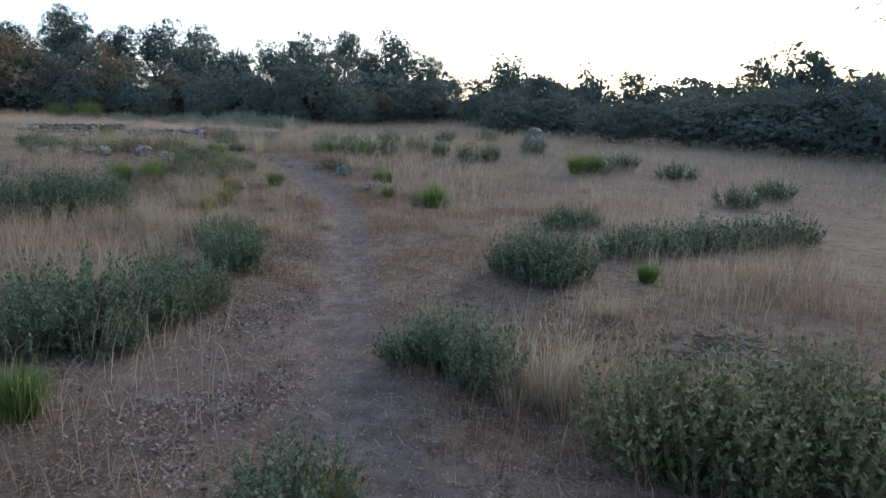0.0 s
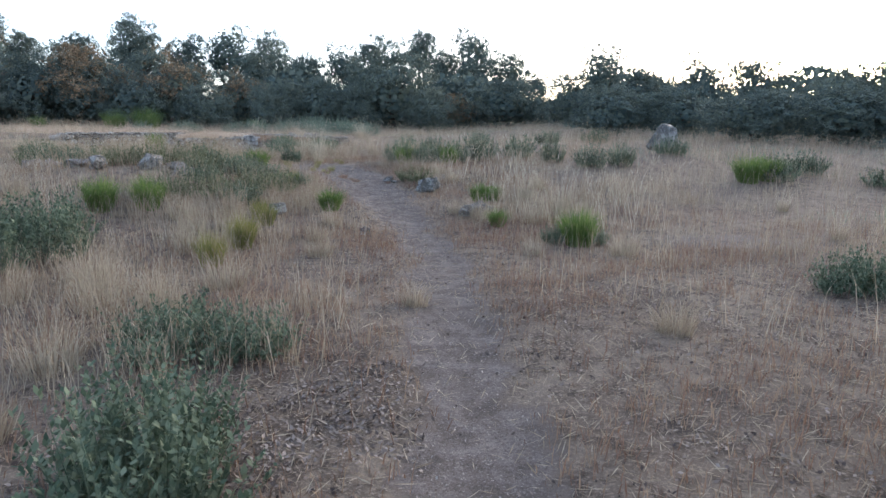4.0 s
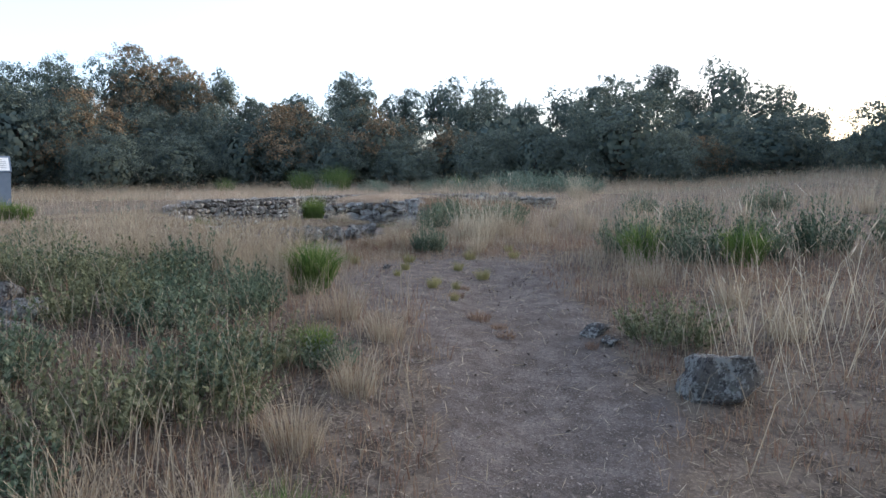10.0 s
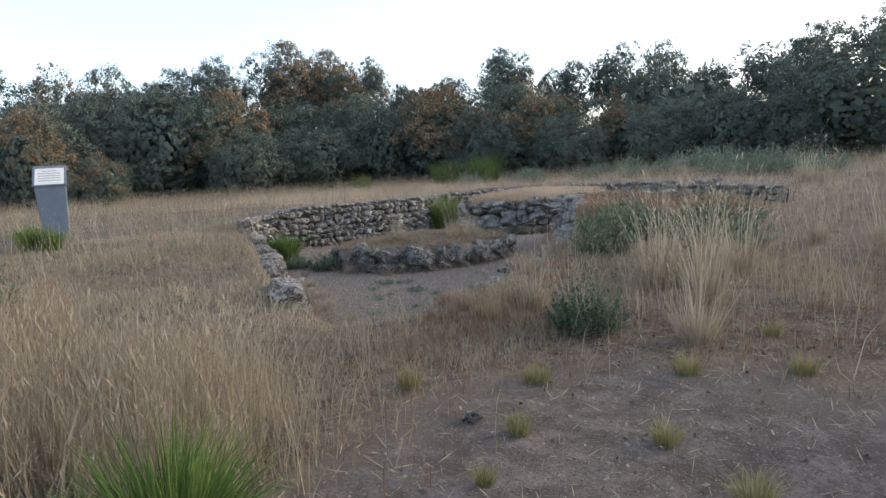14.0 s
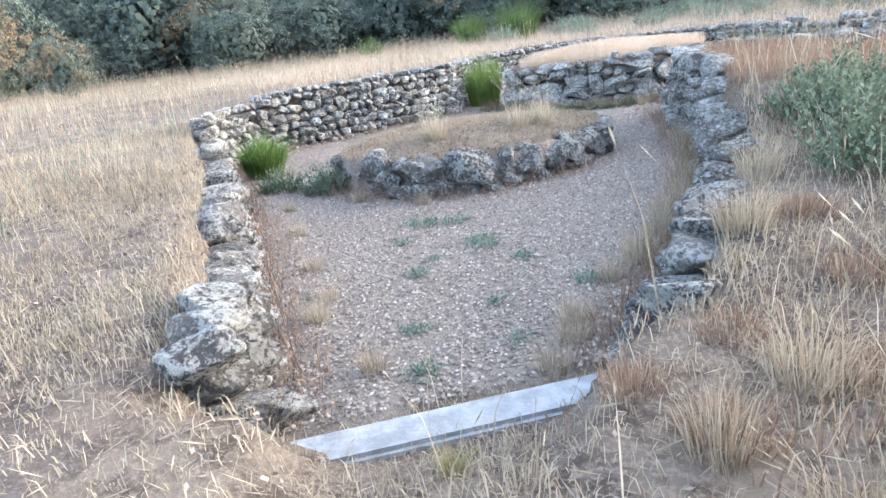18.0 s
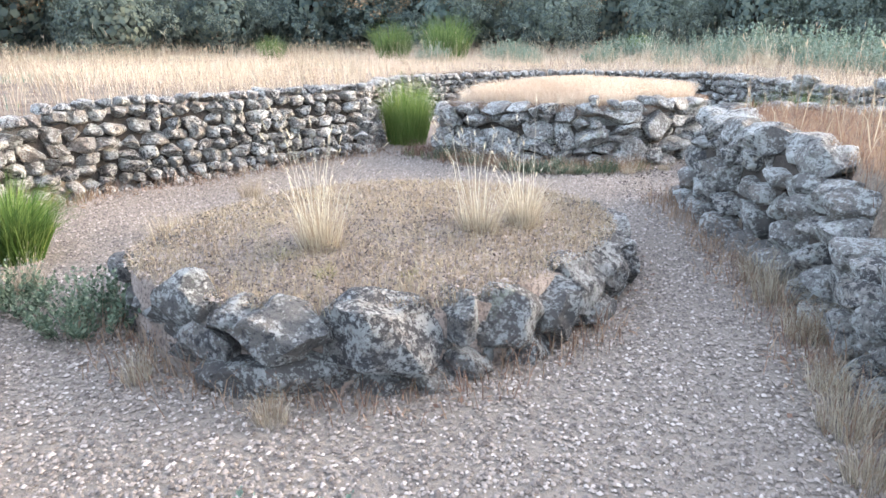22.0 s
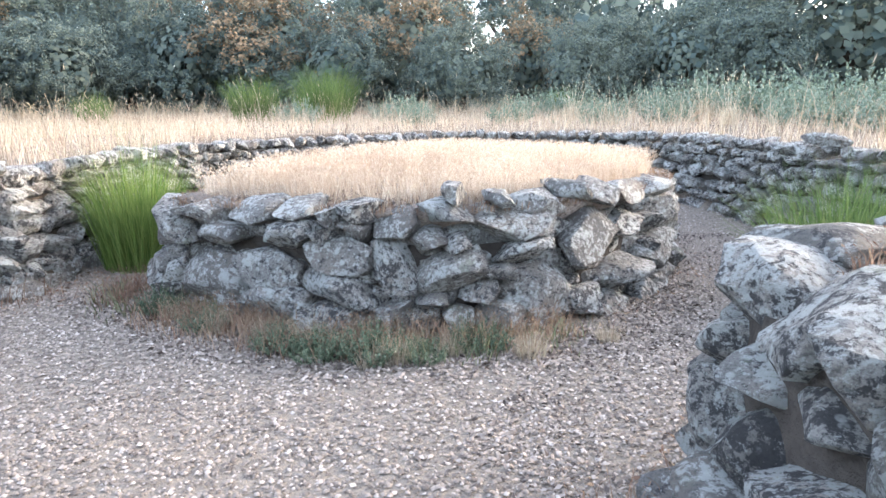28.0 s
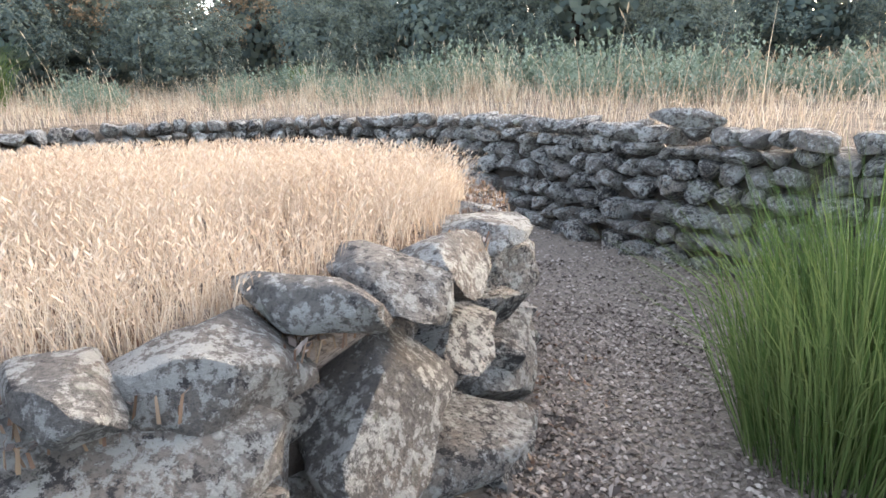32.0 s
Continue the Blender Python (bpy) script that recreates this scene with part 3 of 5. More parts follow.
lay_stones(large_mound, LARGE_RING, FLOOR_Z, 0.80, (0.15, 0.30), 0.14, -1, 17, True, depth=0.34, gap=lambda x, y, z: y < 32.55 and x > -14.75)
lay_stones(large_mound, LARGE_RING, FLOOR_Z, 0.74, (0.16, 0.26), 0.12, -1, 18, True, depth=0.22, widest=0.4, setback=0.10, gap=lambda x, y, z: y > 32.55 or x < -14.75)
set_stones(large_mound, LARGE_RING, [(2.34, 0.86, 0.15, 0.13, 0), (2.63, 0.81, 0.16, 0.09, 0), (2.9, 0.76, 0.36, 0.18, -8), (3.15, 0.83, 0.18, 0.13, 0), (3.40, 0.79, 0.22, 0.15, 0), (3.72, 0.76, 0.42, 0.17, 0), (3.30, 0.53, 0.55, 0.37, 0), (2.27, 0.75, 0.35, 0.17, 12), (2.67, 0.66, 0.54, 0.25, 10), (2.17, 0.58, 0.24, 0.19, 0), (2.33, 0.57, 0.15, 0.12, -25), (1.95, 0.65, 0.31, 0.19, -20), (1.75, 0.75, 0.27, 0.14, 5), (1.57, 0.72, 0.17, 0.12, 0), (1.73, 0.66, 0.2, 0.1, 15), (1.55, 0.61, 0.2, 0.09, -5), (1.27, 0.59, 0.42, 0.21, -10), (1.31, 0.75, 0.29, 0.11, 0)], -1, 117, True)
set_stones(large_mound, LARGE_RING, [(1.6, 0.5, 0.44, 0.22, 8), (1.96, 0.42, 0.27, 0.38, -10), (2.29, 0.42, 0.44, 0.26, -18), (2.75, 0.49, 0.38, 0.14, -8), (2.64, 0.39, 0.27, 0.14, 0), (2.91, 0.24, 0.52, 0.38, -10), (2.46, 0.27, 0.26, 0.17, -10), (1.09, 0.39, 0.5, 0.22, 10), (1.6, 0.29, 0.5, 0.22, 5), (1.13, 0.15, 0.58, 0.27, 0), (3.62, 0.24, 0.62, 0.24, -8), (4.1, 0.3, 0.45, 0.36, 0), (0.62, 0.3, 0.58, 0.40, 0)], -1, 118, True)
set_stones(large_mound, LARGE_RING, [(0.99, 0.72, 0.40, 0.16, 0), (0.60, 0.70, 0.41, 0.17, 0), (0.72, 0.55, 0.40, 0.17, 0), (2.34, 0.13, 0.2, 0.15, 0), (2.84, 0.04, 0.26, 0.16, 0), (3.22, 0.12, 0.38, 0.22, 0), (0.80, 0.13, 0.34, 0.22, 0), (2.18, 0.24, 0.2, 0.11, 0), (4.3, 0.56, 0.42, 0.26, 0), (3.75, 0.56, 0.42, 0.17, 0), (2.59, 0.12, 0.28, 0.18, 0), (1.97, 0.15, 0.3, 0.18, 0), (0.2, 0.62, 0.5, 0.26, 12), (0.25, 0.3, 0.45, 0.34, 0), (4.15, 0.74, 0.4, 0.16, 0), (3.5, 0.06, 0.4, 0.2, 0), (4.0, 0.06, 0.4, 0.2, 0), (1.5, 0.1, 0.4, 0.2, 0)], -1, 119, True)


# ---- blades and leaves ----
def blades(x, y, z, height, width, lean, seed, droop=0.5, head=0.0):
    """Arrays of tapering blades, each bent over one way. head: width of a seed head at the tip."""
    r = np.random.default_rng(seed)
    n = len(x)
    a = r.uniform(0, 2 * np.pi, n)
    la = r.uniform(0, 2 * np.pi, n)
    wx, wy = np.cos(a) * width / 2, np.sin(a) * width / 2
    lx, ly = np.cos(la) * lean * height, np.sin(la) * lean * height
    base = np.stack([x, y, z - 0.02], 1)
    mid = np.stack([x + lx * 0.38, y + ly * 0.38, z + height * 0.58], 1)
    tip = np.stack([x + lx, y + ly, z + height * (1 - droop * lean ** 2)], 1)
    w = np.stack([wx, wy, np.zeros(n)], 1)
    v = np.stack([base - w, base + w, mid + w * 0.75, mid - w * 0.75, tip], 1)
    i = np.arange(n)[:, None] * 5
    quads, tris = i + [[0, 1, 2, 3]], i + [[3, 2, 4]]
    v = v.reshape(-1, 3)
    if head:
        d = (tip - mid) / (np.linalg.norm(tip - mid, axis=1)[:, None] + 1e-9)
        hw = w / (np.linalg.norm(w, axis=1)[:, None] + 1e-9) * head
        L = height[:, None] * 0.09
        hv = np.stack([tip - d * L, tip - d * L * 0.3 + hw, tip + d * L * 0.4, tip - d * L * 0.3 - hw], 1)
        j = len(v) + np.arange(n)[:, None] * 4
        quads = np.concatenate([quads, j + [[0, 1, 2, 3]]])
        v = np.concatenate([v, hv.reshape(-1, 3)])
    return v, [quads, tris]


def scatter(n, x0, x1, y0, y1, keep, seed):
    r = np.random.default_rng(seed)
    x, y = r.uniform(x0, x1, n), r.uniform(y0, y1, n)
    k = r.random(n) < keep(x, y)
    return x[k], y[k]


def on_walls(x, y):
    """Places held by the ruin's walls and platforms."""
    b = to_line(x, y, BACK_WALL + RECESS[1:]) < 0.22
    b |= to_line(x, y, LEFT_WALL) < 0.13
    b |= to_line(x, y, NOSE) < 0.36
    b |= to_line(x, y, RIGHT_WALL) < 0.14
    return b


def field(name, xs, height, width, lean, material, label, seed, head=0.0):
    x, y = xs
    r = np.random.default_rng(seed)
    h = height[0] + (height[1] - height[0]) * r.random(len(x)) ** 1.5
    w = width * r.uniform(0.7, 1.3, len(x))
    ln = np.clip(r.normal(lean, 0.14, len(x)), 0.02, 0.9)
    v, f = blades(x, y, terrain(x, y), h, w, ln, seed + 1, head=head)
    return tagged(new(name, mesh_of(name, v, f, material)), label, "grass", kind="stuff")


def patches(x, y, s, seed, lo, hi):
    return smoothstep(lo, hi, ripple(x, y, s, seed) + 0.45 * ripple(x, y, s * 0.37, seed + 2))


tall_ok = lambda x, y: 1 - 0.93 * shorn(x, y)
low_turf = lambda x, y: 1 - 0.85 * smoothstep(-0.9, -0.4, x) * smoothstep(3.6, 4.6, y) * smoothstep(13.0, 11.5, y) * smoothstep(3.4, 2.4, x)
open_ground = lambda x, y: (1 - np.clip(bareness(x, y) * 1.15, 0, 1)) * ~(inside(x, y, PIT) | on_walls(x, y))
near = lambda x, y: smoothstep(5.5, 2.5, to_line(x, y, TRAIL))
free_top = lambda x, y: 1.0 * ~(inside(x, y, PIT) | (to_line(x, y, NOSE) < 0.25))
field("short_grass", scatter(330000, -9, 4.5, -1.0, 25, lambda x, y: open_ground(x, y) * tall_ok(x, y) * (0.1 + 0.9 * patches(x, y, 0.8, 0.3, -0.3, 0.3) * (0.3 + 0.7 * patches(x, y, 0.22, 1.4, -0.2, 0.3))) * near(x, y), 31), (0.03, 0.15), 0.0055, 0.45, RUSSET, "short dry russet grass covering the heath", 41)
field("tall_russet_grass", scatter(60000, -13, 6, -1.0, 26, lambda x, y: open_ground(x, y) * low_turf(x, y) * tall_ok(x, y) * patches(x, y, 1.9, 3.3, -0.1, 0.45) * smoothstep(9, 6, to_line(x, y, TRAIL)), 36), (0.10, 0.34), 0.005, 0.35, RUSSET, "russet dry grass standing in loose patches", 46, 0.0025)
field("straw_grass", scatter(230000, -13, 6, -1, 27, lambda x, y: open_ground(x, y) * low_turf(x, y) * tall_ok(x, y) * (0.03 + 0.97 * patches(x, y, 1.3, 1.9, 0.0, 0.35) * (0.25 + 0.75 * patches(x, y, 0.3, 0.4, -0.2, 0.3))) * smoothstep(0.5, 1.3, to_line(x, y, TRAIL)) * smoothstep(9, 5, to_line(x, y, TRAIL)) * (1 - 0.65 * smoothstep(2.8, 1.6, np.hypot(x + 6.4, y - 16.0))), 32), (0.10, 0.48), 0.0055, 0.35, STRAW, "straw-coloured dry grass in loose patches", 42, 0.0025)
field("left_turf", scatter(260000, -17, -6.8, 17.5, 27, lambda x, y: open_ground(x, y) * (0.3 + 0.7 * patches(x, y, 0.6, 0.7, -0.3, 0.35)), 33), (0.02, 0.11), 0.005, 0.7, STRAW, "pale dry grass on the turf beside the walls", 43)
field("turf_grass", scatter(150000, -26, -7, 22, 44, lambda x, y: open_ground(x, y) * tall_ok(x, y) * (1 - 0.9 * smoothstep(28.5, 26.5, y + 0.35 * (x + 16))) * (0.40 + 0.60 * patches(x, y, 1.6, 2.7, -0.2, 0.4)) * smoothstep(2.0, 2.8, np.hypot(x + 9.5, (y - 29.2) * 0.8)) * (1 - 0.55 * smoothstep(35, 38, y)), 37), (0.05, 0.32), 0.0042, 0.45, GOLD, "dry grass on the turf behind the walls", 47, 0.003)
field("far_grass", scatter(190000, -45, 30, 14, 62, lambda x, y: open_ground(x, y) * smoothstep(7, 12, np.hypot(x + 5, y - 17)) * (0.3 + 0.7 * patches(x, y, 3, 0.9, -0.2, 0.35)), 34), (0.12, 0.62), 0.007, 0.38, STRAW, "tall dry meadow grass toward the wood", 44, 0.005)
field("far_russet", scatter(28000, -45, 30, 14, 62, lambda x, y: open_ground(x, y) * smoothstep(7, 12, np.hypot(x + 5, y - 17)) * patches(x, y, 3, 5.9, -0.3, 0.3), 38), (0.10, 0.36), 0.008, 0.35, RUSSET, "russet grass of the far meadow", 48)
field("meadow_weeds", scatter(75000, -40, 30, 16, 60, lambda x, y: open_ground(x, y) * smoothstep(7, 11, np.hypot(x + 5, y - 17)) * patches(x, y, 2.6, 4.2, 0.05, 0.4) * smoothstep(6, 10, np.hypot(x + 13, y - 33)), 35), (0.08, 0.26), 0.011, 0.55, MILKY, "grey-green weeds among the meadow grass", 45)
field("bank_straw", scatter(11000, -9.5, -3.3, 8.5, 16.5, lambda x, y: open_ground(x, y) * smoothstep(1.2, 2.0, to_line(x, y, TRAIL)) * patches(x, y, 1.2, 5.1, -0.3, 0.3), 58), (0.18, 0.55), 0.0045, 0.35, STRAW, "tall pale straw among the weeds of the bank", 59, 0.0028)
field("arching_stalks", scatter(900, -2.4, 1.6, 14.3, 19.5, lambda x, y: open_ground(x, y) * smoothstep(1.0, 1.6, to_line(x, y, TRAIL)) * patches(x, y, 1.0, 0.6, -0.2, 0.4), 258), (0.7, 1.25), 0.0042, 0.5, PLUME, "long arching dry stalks over the russet grass", 259, 0.0045)
field("rank_straw", scatter(22000, -11, -6.2, 17.8, 19.9, lambda x, y: open_ground(x, y) * smoothstep(1.7, 2.3, to_line(x, y, TRAIL)) * patches(x, y, 0.7, 3.1, -0.35, 0.3), 158), (0.25, 0.72), 0.0036, 0.3, STRAW, "rank pale straw standing on the edge of the bank", 159, 0.0034)
field("bastion_grass", scatter(40000, -11.3, -7.5, 27.0, 31.2, lambda x, y: free_top(x, y) * smoothstep(2.3, 1.6, np.hypot(x + 9.5, (y - 29.2) * 0.8)), 81), (0.03, 0.12), 0.0035, 0.55, RUSSET, "short russet grass on top of the rounded wall end", 83, 0.003)
field("meadow_stalks", scatter(9000, -40, 22, 18, 58, lambda x, y: open_ground(x, y) * smoothstep(5, 9, np.hypot(x + 5, y - 17)) * patches(x, y, 2.4, 1.2, -0.1, 0.4), 139), (0.5, 1.0), 0.006, 0.3, STRAW, "tall stalks standing over the meadow grass", 149, 0.007)
field("tall_stalks", scatter(5200, -12, 5, 1, 25, lambda x, y: open_ground(x, y) * low_turf(x, y) * tall_ok(x, y) * patches(x, y, 1.5, 2.2, 0.0, 0.5) * smoothstep(0.7, 1.4, to_line(x, y, TRAIL)), 39), (0.45, 0.85), 0.004, 0.4, STRAW, "single tall dry stalks with seed heads", 49, 0.0035)


def litter(name, n, x0, x1, y0, y1, keep, size, slim, material, label, seed):
    """Dead leaves, chips and straws that lie on the ground."""
    x, y = scatter(n, x0, x1, y0, y1, keep, seed)
    r = np.random.default_rng(seed + 1)
    m = len(x)
    a, t = r.uniform(0, 2 * np.pi, m), r.normal(0, 0.35, m)
    L = size * r.uniform(0.4, 1.5, m)
    u = np.stack([np.cos(a), np.sin(a), t], 1) * L[:, None]
    w = np.stack([-np.sin(a), np.cos(a), r.normal(0, 0.5, m)], 1) * (L * slim)[:, None]
    p = np.stack([x, y, terrain(x, y) + 0.008 + 0.3 * np.abs(t) * L], 1)
    v = np.stack([p - u, p + w, p + u, p - w], 1).reshape(-1, 3)
    tagged(new(name, mesh_of(name, v, np.arange(4 * m).reshape(-1, 4), material)), label, "litter", kind="stuff")


free = lambda x, y: 1.0 * ~(inside(x, y, PIT) | on_walls(x, y))
litter("leaf_litter", 230000, -14, 3.5, 0.5, 24, lambda x, y: free(x, y) * np.maximum(near(x, y), shorn(x, y)) * (1 - 0.75 * bareness(x, y)) * (0.3 + 0.7 * patches(x, y, 0.7, 4.4, -0.3, 0.3)), 0.0125, 0.5, DEBRIS, "dark dead leaves and bark chips on the heath", 131)
litter("leaf_carpet", 70000, -3.6, 0.4, 0.8, 8.5, lambda x, y: free(x, y) * smoothstep(0.15, 0.5, to_line(x, y, TRAIL)) * smoothstep(2.0, 1.0, to_line(x, y, TRAIL)) * smoothstep(0.0, -0.5, x + 0.1 * y) * (0.15 + 0.85 * patches(x, y, 0.5, 1.7, -0.2, 0.3)), 0.013, 0.5, DEBRIS, "thick dark carpet of dead leaves beside the trail", 138)
litter("fallen_straw", 130000, -15, 3.5, 0.5, 26, lambda x, y: free(x, y) * (1 - 0.7 * bareness(x, y)) * np.maximum(near(x, y), 0.8 * smoothstep(-8.5, -9.5, x) * smoothstep(19, 20.5, y)), 0.045, 0.045, STRAW, "fallen straws lying over the ground", 133)
litter("trail_grit", 90000, -8, 1.5, 0.5, 23, lambda x, y: free(x, y) * bareness(x, y), 0.006, 0.7, PEBBLE, "small stones and grit on the trodden trail", 135)
litter("wall_foot_debris", 42000, -16.5, -8, 21.5, 34, lambda x, y: inside(x, y, PIT) * ~(inside(x, y, SMALL_RING) | inside(x, y, LARGE_RING)) * np.maximum(smoothstep(0.5, 0.1, to_line(x, y, PIT)), np.maximum(smoothstep(0.4, 0.05, to_line(x, y, SMALL_RING + SMALL_RING[:1])), smoothstep(0.5, 0.05, to_line(x, y, LARGE_RING + LARGE_RING[:1])))), 0.02, 0.3, RUSSET, "dry plant debris along the foot of the walls", 137)
foot = lambda x, y: inside(x, y, PIT) * ~(inside(x, y, SMALL_RING) | inside(x, y, LARGE_RING))
field("wall_foot_grass", scatter(150000, -16.5, -8, 21.5, 34, lambda x, y: foot(x, y) * np.maximum(np.maximum(0.8 * smoothstep(0.45, 0.05, to_line(x, y, RIGHT_WALL + NOSE[1:3])), 0.5 * smoothstep(0.35, 0.05, to_line(x, y, LEFT_WALL + BACK_WALL[1:]))), np.maximum(0.6 * smoothstep(0.4, 0.05, to_line(x, y, SMALL_RING[:5])), 0.6 * smoothstep(0.5, 0.12, to_line(x, y, LARGE_RING[:4])))), 139), (0.03, 0.22), 0.0055, 0.5, RUSSET, "dry weeds along the foot of the walls", 141, 0.003)


skirt = lambda x, y: foot(x, y) * smoothstep(0.6, 0.25, to_line(x, y, LARGE_RING[:4])) * smoothstep(-11.9, -12.5, x)
field("foot_weeds", scatter(42000, -15.6, -11.4, 30.0, 33.0, lambda x, y: skirt(x, y) * patches(x, y, 0.35, 2.2, -0.4, 0.3), 143), (0.03, 0.22), 0.005, 0.6, RUSSET, "dense dead weeds at the foot of the high platform", 145, 0.004)
field("green_foot_weeds", scatter(16000, -15.6, -11.4, 30.0, 33.0, lambda x, y: skirt(x, y) * patches(x, y, 0.3, 5.2, 0.0, 0.4), 147), (0.03, 0.2), 0.008, 0.6, OLIVE, "green weeds at the foot of the high platform", 149)
litter("passage_debris", 30000, -12.2, -9.8, 29.8, 35.0, lambda x, y: foot(x, y) * (0.3 + 0.7 * patches(x, y, 0.6, 0.8, -0.3, 0.3)), 0.012, 0.5, DEBRIS, "dead leaves strewn over the gravel of the passage", 153)
litter("foot_litter", 26000, -15.6, -11.4, 30.0, 33.0, lambda x, y: foot(x, y) * smoothstep(0.8, 0.35, to_line(x, y, LARGE_RING[:5])), 0.016, 0.5, DEBRIS, "dark dead leaves at the foot of the high platform", 151)


def fill_ring(name, ring, n, height, width, lean, material, label, rim, crown, seed, shrink=0.9, head=0.0, keep=None):
    pts = curve_points(ring, 0.2, True)[0]
    c = pts.mean(0)
    rp = [tuple(c + (p - c) * shrink) for p in pts]
    x, y = scatter(n, pts[:, 0].min(), pts[:, 0].max(), pts[:, 1].min(), pts[:, 1].max(), lambda x, y: inside(x, y, rp) * (keep(x, y) if keep else 1.0), seed)
    r = np.random.default_rng(seed + 5)
    d = np.hypot(x - c[0], y - c[1])
    h = height[0] + (height[1] - height[0]) * r.random(len(x))
    v, f = blades(x, y, rim + (crown - rim) * np.clip(1.1 - d / 1.8, 0, 1), h, width * r.uniform(0.7, 1.3, len(x)), np.clip(r.normal(lean, 0.12, len(x)), 0.02, 0.8), seed + 6, head=head)
    tagged(new(name, mesh_of(name, v, f, material)), label, "grass", kind="stuff")


def ring_litter(name, ring, n, size, slim, material, label, rim, crown, seed):
    """Husks and dead leaves lying flat on a platform."""
    pts = curve_points(ring, 0.2, True)[0]
    c = pts.mean(0)
    rp = [tuple(c + (p - c) * 0.96) for p in pts]
    x, y = scatter(n, pts[:, 0].min(), pts[:, 0].max(), pts[:, 1].min(), pts[:, 1].max(), lambda x, y: inside(x, y, rp) * 1.0, seed)
    r = np.random.default_rng(seed + 5)
    m = len(x)
    z = rim + (crown - rim) * np.clip(1.1 - np.hypot(x - c[0], y - c[1]) / 1.8, 0, 1) + 0.012
    a, L = r.uniform(0, 2 * np.pi, m), size * r.uniform(0.4, 1.6, m)
    u = np.stack([np.cos(a), np.sin(a), r.normal(0, 0.35, m)], 1) * L[:, None]
    w = np.stack([-np.sin(a), np.cos(a), r.normal(0, 0.5, m)], 1) * (L * slim)[:, None]
    p = np.stack([x, y, z], 1)
    v = np.stack([p - u, p + w, p + u, p - w], 1).reshape(-1, 3)
    tagged(new(name, mesh_of(name, v, np.arange(4 * m).reshape(-1, 4), material)), label, "litter", kind="stuff")


fill_ring("golden_grass", LARGE_RING, 120000, (0.04, 0.23), 0.0021, 0.48, GOLD, "dense golden dry grass on the high platform", 0.74, 0.87, 51, 0.86, 0.0030, keep=lambda x, y: 0.45 + 0.55 * patches(x, y, 0.5, 1.3, -0.5, 0.3))
fill_ring("rim_litter", LARGE_RING, 16000, (0.008, 0.05), 0.006, 0.8, RUSSET, "short dead litter on the rim of the high platform", 0.745, 0.87, 54, 0.97)
ring_litter("dead_litter", SMALL_RING, 20000, 0.010, 0.5, DEBRIS, "dead leaves on the low platform", 0.375, 0.53, 55)
ring_litter("pale_husks", SMALL_RING, 26000, 0.0055, 0.5, STUBBLE, "pale husks and chips on the low platform", 0.375, 0.53, 56)
ring_litter("rim_leaves", LARGE_RING, 14000, 0.011, 0.5, DEBRIS, "dead leaves round the rim of the high platform", 0.745, 0.865, 57)
fill_ring("dry_stubble", SMALL_RING, 22000, (0.015, 0.085), 0.0032, 0.6, STUBBLE, "short dry stubble on the low platform", 0.37, 0.52, 52, 0.95)


def tuft_mesh(name, n, radius, height, width, spread, material, seed, head=0.0, sectors=0):
    """A tussock: stems that fan out from a small base."""
    r = np.random.default_rng(seed)
    a, d = r.uniform(0, 2 * np.pi, n), radius * np.sqrt(r.random(n))
    out = spread * (d / radius) ** 0.8 * r.uniform(0.3, 1.45, n) + 0.05 * r.random(n)
    la = a + r.normal(0, 0.6, n)
    h = height * r.uniform(0.4, 1.08, n) * (1 - 0.25 * (d / radius)) * (1 + 0.10 * np.sin(a * 3 + seed) + 0.06 * np.sin(a * 7 + seed * 2))
    x, y = np.cos(a) * d * 0.6, np.sin(a) * d * 0.6
    wa = r.uniform(0, np.pi, n)
    w = np.stack([np.cos(wa), np.sin(wa), np.zeros(n)], 1) * (width * r.uniform(0.7, 1.3, n) / 2)[:, None]
    lx, ly = np.cos(la) * out * h, np.sin(la) * out * h
    z0 = np.full(n, -0.03)
    base = np.stack([x, y, z0], 1)
    mid = np.stack([x + lx * 0.4, y + ly * 0.4, h * 0.6], 1)
    tip = np.stack([x + lx, y + ly, h * (1 - 0.25 * out)], 1)
    v = np.stack([base - w, base + w, mid + w * 0.8, mid - w * 0.8, tip], 1).reshape(-1, 3)
    i = np.arange(n)[:, None] * 5
    quads, tris = i + [[0, 1, 2, 3]], i + [[3, 2, 4]]
    if head:
        dd = (tip - mid) / np.linalg.norm(tip - mid, axis=1)[:, None]
        hw = w / (np.linalg.norm(w, axis=1)[:, None] + 1e-9) * head
        L = 0.10 * h[:, None]
        hv = np.stack([tip - dd * L, tip - dd * L * 0.4 + hw, tip, tip - dd * L * 0.4 - hw], 1)
        j = len(v) + np.arange(n)[:, None] * 4
        quads = np.concatenate([quads, j + [[0, 1, 2, 3]]])
        v = np.concatenate([v, hv.reshape(-1, 3)])
    if not sectors:
        return mesh_of(name, v, [quads, tris], material)
    which = np.floor((a / (2 * np.pi)) * sectors).astype(int) % sectors if n > sectors else np.arange(n)
    out = []
    for k in range(sectors):
        q = [quads[:n][which == k]] + ([quads[n:][which == k]] if head else [])
        out.append((name, compact(name, v, [np.concatenate(q), tris[which == k]], material)))
    return out


def compact(name, v, faces, material):
    """A mesh of just the corners that its faces use."""
    used = np.unique(np.concatenate([np.asarray(f).ravel() for f in faces]))
    back = np.zeros(len(v), dtype=np.int32)
    back[used] = np.arange(len(used))
    return mesh_of(name, v[used], [back[np.asarray(f)] for f in faces if len(f)], material)


